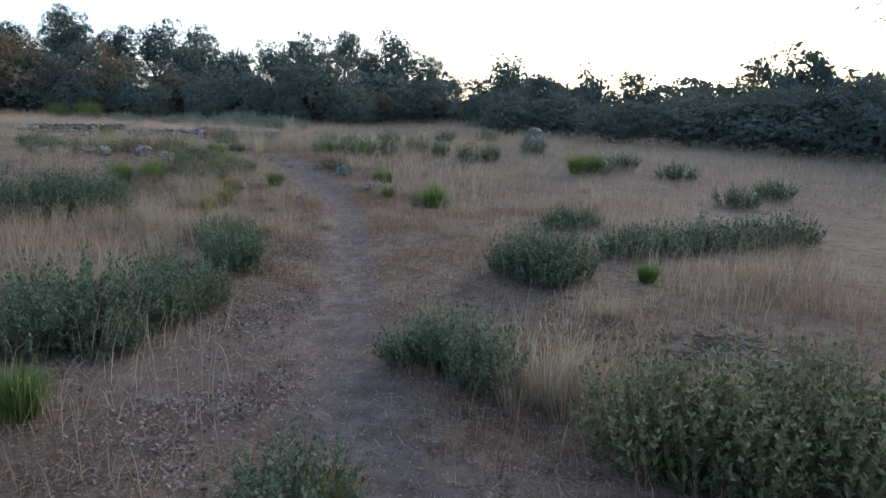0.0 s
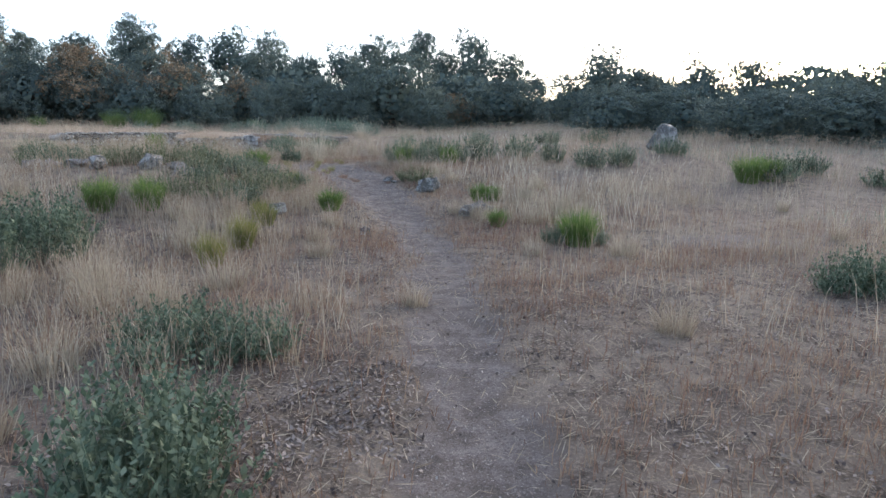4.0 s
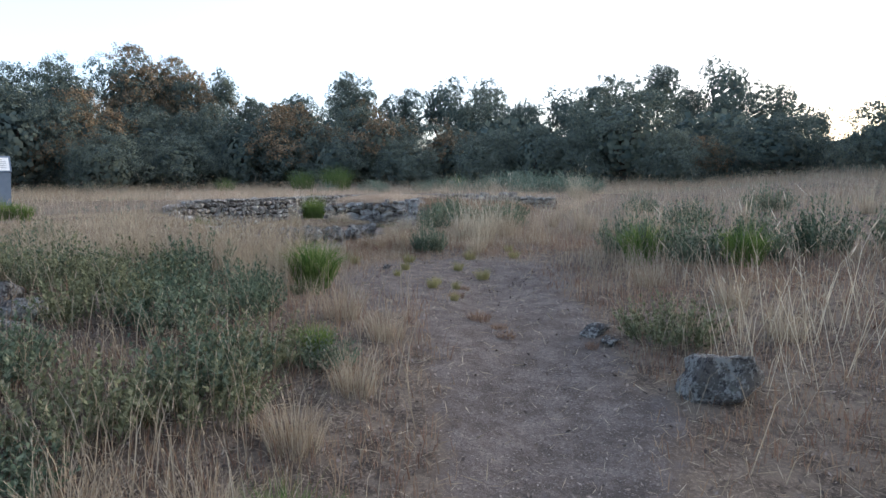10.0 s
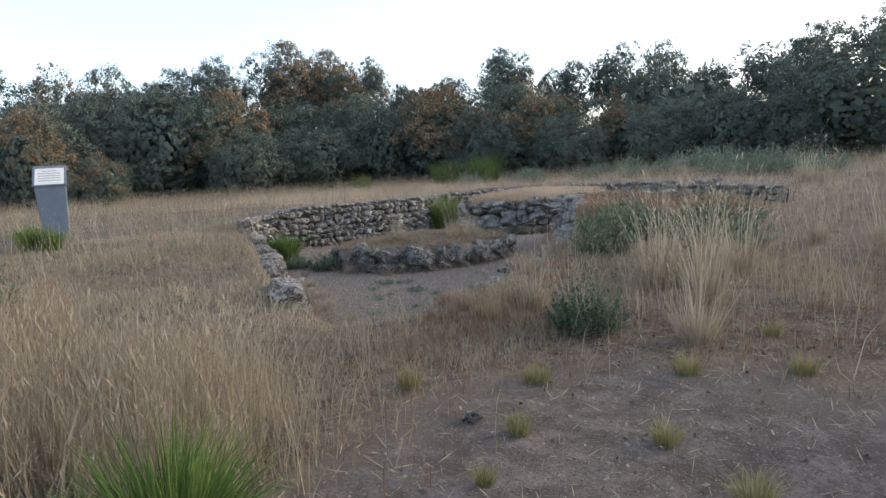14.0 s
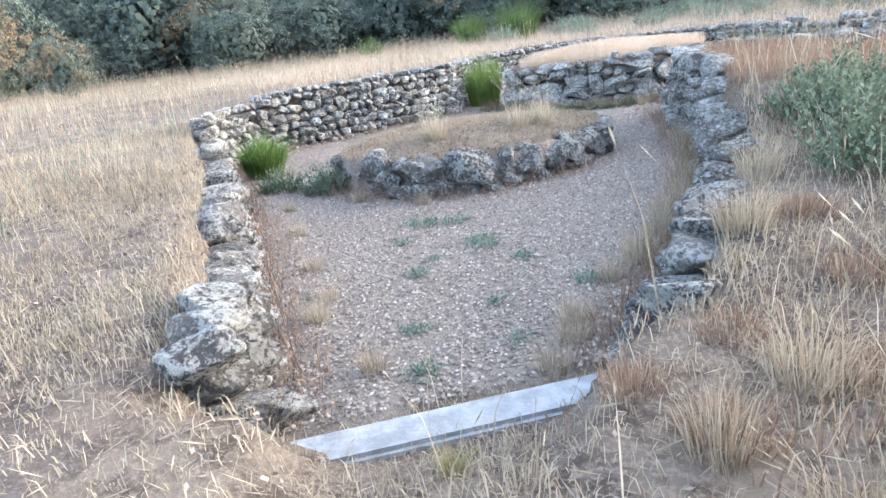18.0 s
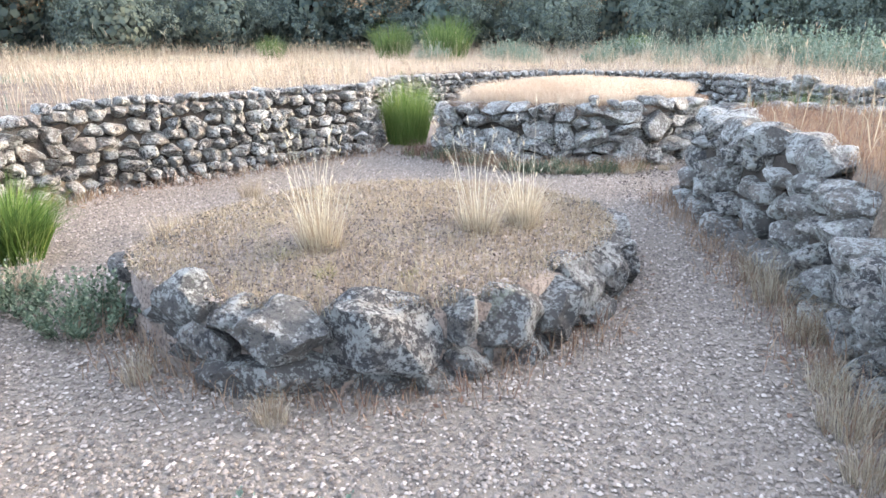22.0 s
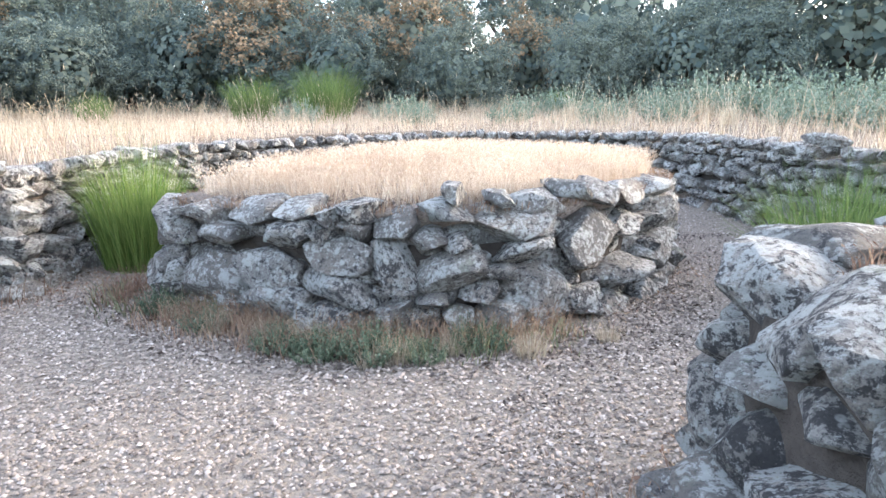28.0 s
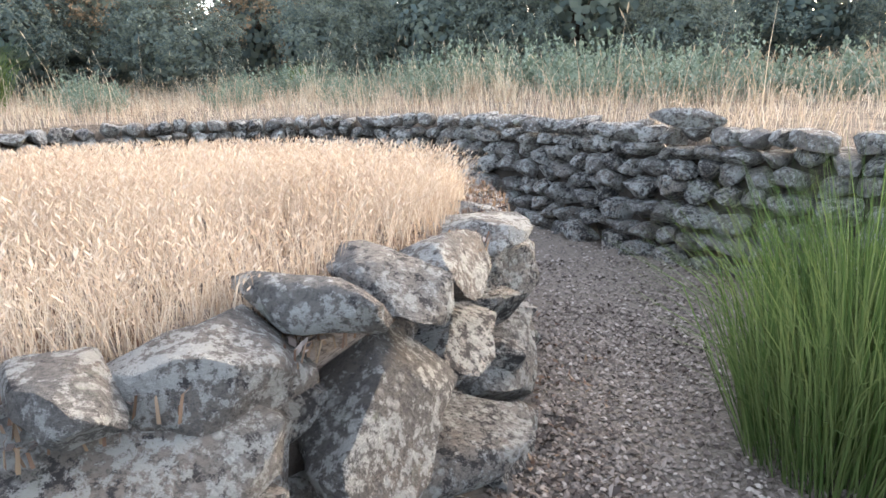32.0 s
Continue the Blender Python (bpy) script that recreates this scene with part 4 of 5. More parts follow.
def shrub_mesh(name, stems, radius, height, leaf, material, seed, leaves=16, sectors=0):
    """A bushy weed: upright stems with small leaves all the way up."""
    r = np.random.default_rng(seed)
    V, Q, T = [], [], []
    a, d = r.uniform(0, 2 * np.pi, stems), radius * np.sqrt(r.random(stems))
    h = height * (1 - 0.45 * (d / radius) ** 2) * r.uniform(0.5, 1.15, stems)
    bx, by = np.cos(a) * d * 0.75, np.sin(a) * d * 0.75
    tx, ty = np.cos(a) * d * 1.2 + r.normal(0, 0.04, stems), np.sin(a) * d * 1.2 + r.normal(0, 0.04, stems)
    n = stems * leaves
    k = np.repeat(np.arange(stems), leaves)
    t = r.uniform(0.12, 1.0, n)
    p = np.stack([bx[k] + (tx - bx)[k] * t, by[k] + (ty - by)[k] * t, h[k] * t], 1)
    la, up = r.uniform(0, 2 * np.pi, n), r.uniform(0.15, 1.25, n)
    dirv = np.stack([np.cos(la) * (1 - up * 0.5), np.sin(la) * (1 - up * 0.5), up * 0.9], 1)
    side = np.stack([-np.sin(la), np.cos(la), r.normal(0, 0.3, n)], 1)
    L = leaf * r.uniform(0.6, 1.3, n)[:, None] * (1.15 - 0.5 * t[:, None])
    v = np.stack([p, p + dirv * L * 0.5 + side * L * 0.26, p + dirv * L, p + dirv * L * 0.5 - side * L * 0.26], 1).reshape(-1, 3)
    quads = np.arange(n)[:, None] * 4 + [[0, 1, 2, 3]]
    s0 = np.stack([bx, by, np.full(stems, -0.03)], 1)
    s1 = np.stack([tx, ty, h], 1)
    w = np.stack([np.cos(a), np.sin(a), np.zeros(stems)], 1) * 0.004
    sv = np.stack([s0 - w, s0 + w, s1], 1).reshape(-1, 3)
    tris = len(v) + np.arange(stems)[:, None] * 3 + [[0, 1, 2]]
    v = np.concatenate([v, sv])
    if not sectors:
        return mesh_of(name, v, [quads, tris], material)
    which = np.floor((a / (2 * np.pi)) * sectors).astype(int) % sectors
    return [(name, compact(name, v, [quads[which[k] == b], tris[which == b]], material)) for b in range(sectors)]


def plant(name, variants, spots, label, category, group, seed, on=None):
    """Sets a plant of that kind, with its parts, at each (x, y, size)."""
    r = np.random.default_rng(seed)
    for x, y, s in spots:
        z = float(terrain(x, y)) if on is None else on
        m = pose(x, y, z, 0, 0, r.uniform(0, 360)) @ Matrix.Diagonal((s * r.uniform(0.9, 1.15), s * r.uniform(0.9, 1.15), s, 1))
        form = variants[r.integers(len(variants))]
        ob = new(name, None if isinstance(form, list) else form)
        ob.matrix_basis = m
        tagged(ob, label, category, group)
        for part_name, me in form if isinstance(form, list) else ():
            child(part_name, me, ob)


brooms = [tuft_mesh("branch", 1500, 0.24, 0.60, 0.0056, 0.68, BROOM, 60 + k, sectors=6) for k in range(3)]
tall_brooms = [tuft_mesh("branch", 1500, 0.30, 0.62, 0.0030, 0.55, DEEP_BROOM, 160 + k, sectors=8) for k in range(2)]
olive_weeds = [shrub_mesh("branch", 120, 0.44, 0.5, 0.046, OLIVE, 370 + k, 22, sectors=5) for k in range(3)]
weeds = [shrub_mesh("branch", 120, 0.44, 0.5, 0.052, SEDGE, 70 + k, 22, sectors=5) for k in range(4)]
limes = [tuft_mesh("clump", 220, 0.12, 0.26, 0.004, 0.8, LIME, 80 + k, sectors=3) for k in range(3)]
plumes = [tuft_mesh("stem", 30, 0.14, 1.0, 0.0034, 0.55, PLUME, 90 + k, 0.0048, sectors=30) + tuft_mesh("leaf_clump", 300, 0.16, 0.40, 0.0032, 0.85, STRAW, 95 + k, sectors=3) for k in range(3)]
mats = [tuft_mesh("clump", 240, 0.22, 0.38, 0.004, 0.65, STRAW, 100 + k, 0.0025, sectors=4) for k in range(3)]

tall_weeds = [shrub_mesh("branch", 120, 0.36, 0.64, 0.050, SEDGE, 270 + k, 26, sectors=5) for k in range(4)]
olive_tall = [shrub_mesh("branch", 130, 0.38, 0.62, 0.050, OLIVE, 290 + k, 26, sectors=5) for k in range(2)]
pale_brooms = [tuft_mesh("branch", 900, 0.20, 0.62, 0.0046, 0.5, YELLOW_BROOM, 260 + k, sectors=5) for k in range(2)]
dark_mats = [tuft_mesh("clump", 200, 0.22, 0.16, 0.004, 0.9, RUSSET, 280 + k, sectors=3) for k in range(2)]
HEATH_WEEDS = [(-2.75, 3.8, 1.0), (-2.45, 4.15, 1.05), (-2.25, 4.6, 0.95), (-2.05, 5.1, 0.95), (-2.4, 5.25, 0.95), (-2.9, 4.4, 1.0), (-2.15, 6.65, 1.05), (-2.35, 7.1, 0.85), (0.5, 3.6, 0.95), (0.3, 3.95, 0.85), (1.4, 6.5, 1.15), (1.15, 6.9, 0.95), (1.75, 6.85, 1.05), (1.55, 7.3, 1.0)]
HEATH_WEEDS += [(-7.5, 9.2, 1.3), (-7.0, 9.7, 1.3), (-6.5, 10.1, 1.25), (-6.1, 10.5, 1.2), (-6.7, 10.8, 1.2), (-7.4, 10.3, 1.3), (-5.8, 11.2, 1.1), (-6.2, 11.8, 1.1), (-8.1, 9.6, 1.3), (-8.1, 10.5, 1.3), (-6.9, 11.5, 1.1), (-8.8, 10.0, 1.3)]
HEATH_WEEDS += [(-3.4, 21.8, 1.1), (-2.8, 21.4, 1.15), (-2.2, 21.7, 1.1), (-1.5, 22.2, 1.1), (-0.6, 22.4, 1.1), (0.3, 21.8, 1.0), (1.2, 21.2, 1.0), (2.0, 21.6, 1.0), (-3.9, 22.4, 0.9), (-6.72, 22.05, 0.68), (-7.16, 17.83, 0.9)]
plant("weed_bush", olive_tall, [(1.45, 2.65, 1.2), (1.75, 2.4, 1.15), (2.05, 2.65, 1.2), (2.4, 2.45, 1.2), (2.65, 2.85, 1.05)], "tall olive-green weed bush beside the brushwood", "shrub", "weed bushes", 239)
plant("weed_bush", tall_weeds, HEATH_WEEDS, "grey-green leafy weed bush on the dry heath", "shrub", "weed bushes", 201)
LOW_HEATH_WEEDS = [(-2.85, 8.4, 0.8), (-2.5, 8.55, 0.7), (-3.15, 8.75, 0.75), (-0.5, 2.05, 0.75), (0.06, 4.05, 0.75), (-2.3, 3.9, 0.7), (2.9, 8.4, 1.0), (3.4, 8.7, 1.1), (4.1, 9.1, 1.1), (4.8, 9.5, 1.15), (5.5, 9.8, 1.15), (2.4, 10.9, 0.9), (2.85, 11.1, 0.9), (6.3, 10.2, 1.2), (-0.16, 13.46, 0.55), (0.35, 13.55, 0.5), (0.0, 13.75, 0.5)]
BANK_WEEDS = [(-6.5, 16.3, 0.89), (-6.0, 16.5, 0.83), (-5.15, 15.95, 0.83), (-5.65, 14.6, 0.83), (-5.25, 15.25, 0.89), (-7.6, 16.8, 0.94), (-4.9, 15.7, 0.77), (-5.1, 16.35, 0.77), (-4.75, 16.6, 0.47), (-7.2, 17.2, 0.94), (-7.4, 18.0, 0.83), (-6.3, 17.6, 0.77), (-6.7, 17.1, 0.83), (-6.05, 15.3, 0.83), (-5.9, 17.1, 0.77), (-6.15, 18.3, 0.38), (-8.3, 17.3, 0.94), (-8.9, 16.9, 1.00), (-9.6, 17.4, 1.06), (-11.0, 18.0, 1.12), (-11.6, 19.1, 1.06), (-12.3, 19.7, 1.06), (-10.4, 17.8, 1.06), (-5.05, 14.6, 0.71), (-6.2, 14.3, 0.83), (-2.8, 18.25, 0.77), (-8.0, 16.2, 0.83)]
plant("weed_bush", olive_weeds[:2] + weeds[:3], BANK_WEEDS, "low olive-green weed bush among straw on the bank", "shrub", "weed bushes", 230)
plant("weed_bush", weeds, LOW_HEATH_WEEDS, "low grey-green weed bush among dry grass", "shrub", "weed bushes", 202)
plant("weed_bush", weeds, [(5.5, 21.0, 1.3), (6.8, 22.5, 1.3), (3.8, 24.0, 1.1), (8.0, 20.5, 1.3), (-3.4, 27.0, 1.1), (-2.0, 29.0, 1.2), (0.5, 28.0, 1.1), (2.5, 31.0, 1.2), (-5.0, 31.0, 1.1), (9.5, 17.0, 1.3), (7.6, 15.2, 1.2)], "grey-green weed bush in the open meadow", "shrub", "weed bushes", 223)
plant("broom_bush", brooms, [(-3.68, 14.85, 0.72), (-1.33, 16.6, 0.8), (-0.98, 14.61, 0.55), (-6.63, 13.36, 1.0), (-6.12, 13.7, 0.95), (0.12, 13.3, 1.05), (-6.43, 18.75, 1.0), (-4.9, 16.7, 0.45), (-2.26, 2.75, 0.65), (2.71, 6.73, 0.5), (4.75, 20.5, 1.3), (5.3, 20.9, 1.2), (-3.5, 21.5, 1.0), (-2.35, 21.3, 1.0), (-16.6, 21.7, 0.9), (-16.3, 21.9, 0.8), (-15.0, 25.5, 1.0), (-9.2, 18.9, 0.6), (-1.1, 16.9, 0.6)], "bright green broom tussock in the dry grass", "shrub", "broom bushes", 204)
plant("broom_bush", pale_brooms, [(-4.07, 12.2, 0.85), (-4.05, 11.3, 0.75), (-4.2, 13.4, 0.65), (-4.42, 13.65, 0.6), (-4.1, 12.5, 0.6), (-0.35, 2.0, 0.45)], "yellow-green broom tussock in the dry grass", "shrub", "broom bushes", 234)
plant("grass_tuft", limes, [(-6.49, 20.98, 0.7), (-5.82, 21.54, 0.75), (-5.27, 21.8, 0.68), (-5.6, 20.61, 0.6), (-5.16, 20.37, 0.75), (-5.3, 19.3, 0.6), (-5.1, 19.45, 0.5), (-6.03, 19.84, 0.45), (-6.19, 20.32, 0.6), (-7.07, 20.53, 0.7), (-4.81, 18.78, 0.42), (-5.36, 19.54, 0.45), (-7.6, 22.05, 0.6), (-8.75, 21.95, 0.5), (-5.6, 22.5, 0.6)], "small yellow-green grass tuft on bare ground", "grass tuft", "grass tufts", 206)
plant("grass_tuft", dark_mats, [(-4.33, 18.22, 0.75), (-4.1, 18.1, 0.45), (-3.97, 17.9, 0.5), (-4.89, 18.99, 0.5), (-5.04, 19.54, 0.45), (-3.3, 17.9, 0.4)], "dark low grass tuft trodden on the trail", "grass tuft", "grass tufts", 235)
plant("grass_tuft", dark_mats, [(-8.0, 22.3, 0.9), (-7.7, 22.8, 1.0), (-8.2, 22.9, 0.85), (-7.9, 21.8, 0.8), (-8.35, 22.4, 0.8), (-7.4, 21.6, 0.8), (-7.9, 23.6, 1.1), (-8.3, 24.3, 1.0)], "low russet tuft of dead weeds behind the kerb", "grass tuft", "grass tufts", 238)
plant("straw_tussock", plumes, [(-6.0, 22.2, 1.0), (-5.34, 26.25, 1.4), (-6.1, 26.7, 0.9), (-10.6, 19.5, 0.9), (-10.2, 19.75, 0.8), (-8.3, 19.0, 0.85), (0.95, 3.3, 0.85), (1.15, 3.6, 0.85), (0.8, 3.6, 0.75), (1.25, 3.95, 0.8), (-0.5, 17.4, 1.1), (0.1, 16.2, 1.15), (-1.0, 17.0, 1.05), (-0.2, 18.3, 1.1), (4.3, 17.3, 0.8), (3.9, 14.3, 0.7), (-3.9, 25.5, 1.1), (-2.4, 26.2, 1.2), (-4.6, 27.2, 1.1), (-0.4, 27.0, 1.1), (-9.5, 13.0, 0.9), (-6.9, 12.8, 0.8)], "tall pale straw tussock with drooping seed heads", "grass tuft", "straw tussocks", 236)
HEATH_STRAW = [(0.95, 3.45, 1.3), (1.1, 3.2, 1.3), (1.3, 3.6, 1.2), (0.75, 3.3, 1.1), (-0.3, 2.2, 0.8), (-4.5, 10.0, 1.3), (-4.2, 9.5, 1.2), (-4.9, 10.4, 1.3), (-3.7, 9.6, 1.2), (-3.5, 10.4, 1.1), (-5.2, 9.7, 1.2), (-3.4, 5.6, 1.0), (-3.0, 5.9, 1.0), (-3.3, 7.2, 1.0), (-3.6, 8.1, 1.1), (-4.6, 11.9, 1.2), (-5.0, 12.8, 1.2), (-4.6, 13.1, 1.1), (-5.5, 13.5, 1.2), (-5.0, 14.0, 1.1), (-4.6, 14.7, 1.0), (-4.2, 15.0, 0.9), (-3.4, 13.9, 0.9), (-4.3, 15.7, 1.0), (-4.4, 16.4, 0.9), (-4.7, 17.3, 0.9), (-5.3, 17.6, 1.0), (-7.4, 18.7, 1.3), (-7.0, 18.9, 1.2), (-7.8, 18.5, 1.3), (-8.2, 18.9, 1.2), (-8.6, 18.4, 1.2), (-7.2, 19.3, 1.0), (-7.9, 19.5, 1.0), (-1.4, 15.7, 1.0), (-1.1, 15.5, 0.9), (-1.7, 15.5, 0.8), (-1.3, 15.2, 0.9), (-2.0, 18.6, 0.9), (-2.4, 19.4, 1.0), (-3.2, 20.0, 0.9), (-0.4, 15.2, 1.1), (0.3, 14.7, 1.1), (0.6, 12.6, 1.0), (-0.5, 12.5, 0.8), (0.4, 9.3, 0.9), (1.9, 5.3, 1.0), (2.3, 3.7, 1.0), (0.2, 5.0, 0.8), (-1.6, 9.9, 0.7), (-3.0, 11.9, 0.9), (-3.3, 12.8, 0.9), (-7.6, 12.4, 1.2), (-8.2, 13.6, 1.2)]
plant("straw_tuft", mats, HEATH_STRAW, "loose dry straw tuft on the heath", "grass tuft", "straw tufts", 237)
plant("weed_bush", weeds, [(-7.9, 26.4, 0.9), (-8.7, 26.4, 0.8), (-8.35, 26.2, 0.8), (-8.6, 26.9, 0.85), (-6.9, 25.6, 1.1), (-14, 25, 0.6), (-13.35, 25.2, 0.7)], "grey-green weed bush among dry grass", "shrub", "weed bushes", 203)
plant("weed_bush", weeds, [(-8.3, 26, 1.1), (-7.3, 27, 1.2), (-8.1, 25.2, 0.9)], "grey-green weed bush in the open meadow", "shrub", "weed bushes", 223)
plant("broom_bush", brooms, [(-15, 25.5, 1.15)], "bright green broom tussock in the dry grass", "shrub", "broom bushes", 204)
plant("broom_bush", tall_brooms, [(-10.9, 32.7, 1.75), (-10.65, 33.25, 1.6)], "tall green broom bush growing in the gravel", "shrub", "broom bushes", 205)
slim_brooms = [tuft_mesh("branch", 3000, 0.24, 0.60, 0.0019, 0.34, BROOM, 164 + k, sectors=8) for k in range(2)]
plant("broom_bush", slim_brooms, [(-15.9, 31.5, 1.9)], "dense upright green broom bush against the wall", "shrub", "broom bushes", 228)
plant("straw_tussock", plumes, [(-7.1, 24.4, 1.41), (-6.8, 25, 1.41), (-6.6, 24.1, 1.28), (-7.45, 22.5, 1.05), (-7, 22.3, 1.05), (-6.3, 23.3, 1.22), (-6.4, 24.6, 1.41), (-6.9, 23.7, 1.28)], "tall pale straw tussock with drooping seed heads", "grass tuft", "straw tussocks", 207)
plant("straw_tussock", plumes, [(-11.75, 26.72, 0.95), (-11.62, 27.05, 0.95), (-12.30, 25.95, 1.0), (-12.42, 26.05, 0.8)], "straw tussock standing on the low platform", "grass tuft", "straw tussocks", 208, 0.46)
plant("straw_tuft", mats, [(-7.9, 22.7, 0.8), (-8.5, 24, 0.9), (-8.7, 24.9, 0.9), (-9.9, 27.2, 0.8), (-10.2, 27.6, 0.9), (-10.35, 27.95, 0.8), (-14.2, 25.2, 0.8), (-14.6, 26.5, 0.8), (-15.1, 27.8, 0.7), (-12.9, 30.72, 0.55), (-13.5, 30.7, 0.55), (-12.3, 31.1, 0.5), (-14.1, 30.6, 0.5), (-13.2, 30.7, 0.4), (-12.7, 30.95, 0.4), (-13.75, 30.65, 0.45), (-12, 31.5, 0.4), (-14.5, 30.65, 0.45), (-13, 30.6, 0.35)], "loose dry straw tuft", "grass tuft", "straw tufts", 209)
plant("straw_tussock", plumes, [(-12.7, 40.3, 1.3), (-12.2, 39.5, 1.1), (-8.1, 36.2, 1.5), (-7.5, 35.3, 1.5), (-7.9, 35.8, 1.3), (-15.6, 42.2, 1.2)], "tall straw tussock in the meadow behind the ruin", "grass tuft", "straw tussocks", 229)
plant("straw_tuft", mats, [(-7.6, 22, 0.9), (-8, 22.2, 0.7), (-9.75, 22.5, 0.5), (-10.5, 22.75, 0.5), (-9.2, 24.3, 0.7), (-9.3, 24.8, 0.7), (-9.45, 25.6, 0.7), (-9.75, 26.3, 0.8), (-9.15, 23.4, 0.6), (-12.55, 24.95, 0.5), (-11.75, 25.05, 0.45), (-9.25, 24, 0.55), (-9.3, 24.5, 0.6), (-9.38, 25.1, 0.6), (-9.55, 25.4, 0.6), (-9.65, 25.95, 0.6), (-9.05, 23.2, 0.5), (-8.98, 22.9, 0.5), (-9.85, 26.6, 0.6), (-10, 27.1, 0.6), (-10.7, 23, 0.45), (-11.3, 23.35, 0.45), (-12.2, 23.9, 0.45), (-13, 24.4, 0.45)], "dry straw tuft beside the trodden ground", "grass tuft", "straw tufts", 227)
plant("grass_tuft", limes, [(-12.4, 25.75, 0.6), (-12.05, 25.72, 0.5), (-12.75, 25.9, 0.55), (-12.6, 26.2, 0.45), (-11.7, 25.95, 0.4), (-13, 26.4, 0.5)], "yellow-green grass tuft on the low platform", "grass tuft", "grass tufts", 231, 0.40)
plant("straw_tuft", mats, [(-12.55, 25.8, 0.4), (-11.95, 26.05, 0.35), (-12.9, 26.15, 0.42), (-12.2, 26.3, 0.35), (-13.1, 26.9, 0.4)], "loose straw tuft on the low platform", "grass tuft", "straw tufts", 232, 0.42)
low_weeds = [shrub_mesh("branch", 26, 0.16, 0.09, 0.035, MILKY, 170 + k, 9, sectors=4) for k in range(3)]
plant("low_weed", low_weeds, [(-10.49, 23.61, 0.7), (-11.29, 24.57, 0.7), (-10.44, 24.34, 0.94), (-9.37, 23.95, 0.7), (-9.71, 23.48, 0.55), (-10.02, 24.2, 0.62), (-11.37, 24.55, 0.78), (-11.1, 24.72, 0.78), (-11.12, 24.12, 0.55), (-10.6, 24.4, 0.62), (-9.5, 22.6, 0.7), (-9.9, 22.95, 0.62), (-10.6, 23.9, 0.47), (-9.3, 23.1, 0.55)], "small blue-green weed growing through the gravel", "weed", "weeds in the gravel", 211)
plant("low_weed", weeds, [(-13.05, 30.72, 0.42), (-12.6, 31.1, 0.36), (-13.6, 30.6, 0.34), (-14.2, 30.62, 0.32), (-13.3, 30.6, 0.36), (-12.8, 30.8, 0.3), (-14.7, 30.7, 0.36)], "dark green weed at the foot of the platform", "weed", "weeds in the gravel", 212)
plant("broom_bush", tall_brooms, [(-23.0, 40.2, 2.3), (-21.9, 41.6, 2.8), (-21.3, 40.6, 2.2), (-26.0, 38.0, 1.6), (-17.5, 47.0, 1.6)], "green broom bush in the meadow behind the ruin", "shrub", "broom bushes", 213)
pale_weeds = [shrub_mesh("branch", 120, 0.44, 0.5, 0.05, MILKY, 470 + k, 22, sectors=5) for k in range(3)]
plant("weed_bush", pale_weeds, [(-11.2, 39.3, 1.2), (-10.4, 38.6, 1.2), (-9.7, 38.9, 1.2), (-13.2, 40.0, 1.0), (-14.5, 40.5, 1.0), (-16.5, 40.8, 1.0), (-18.0, 39.6, 0.9), (-12.6, 43.0, 2.0), (-11.8, 42.2, 1.9), (-13.6, 43.8, 1.9), (-11.0, 41.0, 1.8), (-10.3, 41.8, 2.0), (-17.0, 43.5, 1.6), (-16.2, 44.0, 1.7), (-20.0, 42.0, 1.5), (-19.0, 41.0, 1.3), (-21.0, 39.5, 1.2), (-9.2, 40.0, 1.7), (-15.0, 46.0, 1.8), (-8.2, 38.6, 1.5)], "grey-green weed bush in the meadow behind the ruin", "shrub", "weed bushes", 214)


# ---- gravel ----
def pebbles(n, seed):
    r = np.random.default_rng(seed)
    x, y = scatter(n, -17.2, -8.2, 21.6, 37.4, lambda x, y: inside(x, y, PIT) * (1.0 - 0.5 * (y > 34.0)), seed)
    k = ~(inside(x, y, SMALL_RING) | inside(x, y, LARGE_RING))
    x, y = x[k], y[k]
    m = len(x)
    s = 0.0045 + 0.0115 * r.random(m) ** 1.6
    a = r.uniform(0, np.pi, m)
    z = terrain(x, y) + r.uniform(0, 0.012, m)
    unit = np.array([(1, 0, -0.1), (0.1, 0.8, 0), (-1, 0.1, -0.1), (0, -0.8, -0.1), (0.15, 0.05, 0.6)])
    p = unit[None] * s[:, None, None] * r.uniform(0.7, 1.3, (m, 5, 1))
    c, sn = np.cos(a)[:, None], np.sin(a)[:, None]
    v = np.stack([p[..., 0] * c - p[..., 1] * sn + x[:, None], p[..., 0] * sn + p[..., 1] * c + y[:, None], p[..., 2] + z[:, None]], 2)
    f = np.array([(0, 1, 4), (1, 2, 4), (2, 3, 4), (3, 0, 4)])
    return v.reshape(-1, 3), (np.arange(m)[:, None, None] * 5 + f[None]).reshape(-1, 3)


_v, _f = pebbles(520000, 301)
tagged(new("gravel", mesh_of("gravel", _v, _f, PEBBLE)), "pinkish grey crushed gravel on the floor of the ruin", "gravel", kind="stuff")


# ---- single stones ----
def boulder(at, size, label, k=0, turn=0, sink=0.2, group="loose stones"):
    ob = new("stone", FIELD_ROCKS[k % len(FIELD_ROCKS)])
    z = float(terrain(at[0], at[1]))
    ob.matrix_basis = pose(at[0], at[1], z + size[2] * (0.5 - sink), 4, -6, turn) @ Matrix.Diagonal((*size, 1))
    return tagged(ob, label, "stone", group)


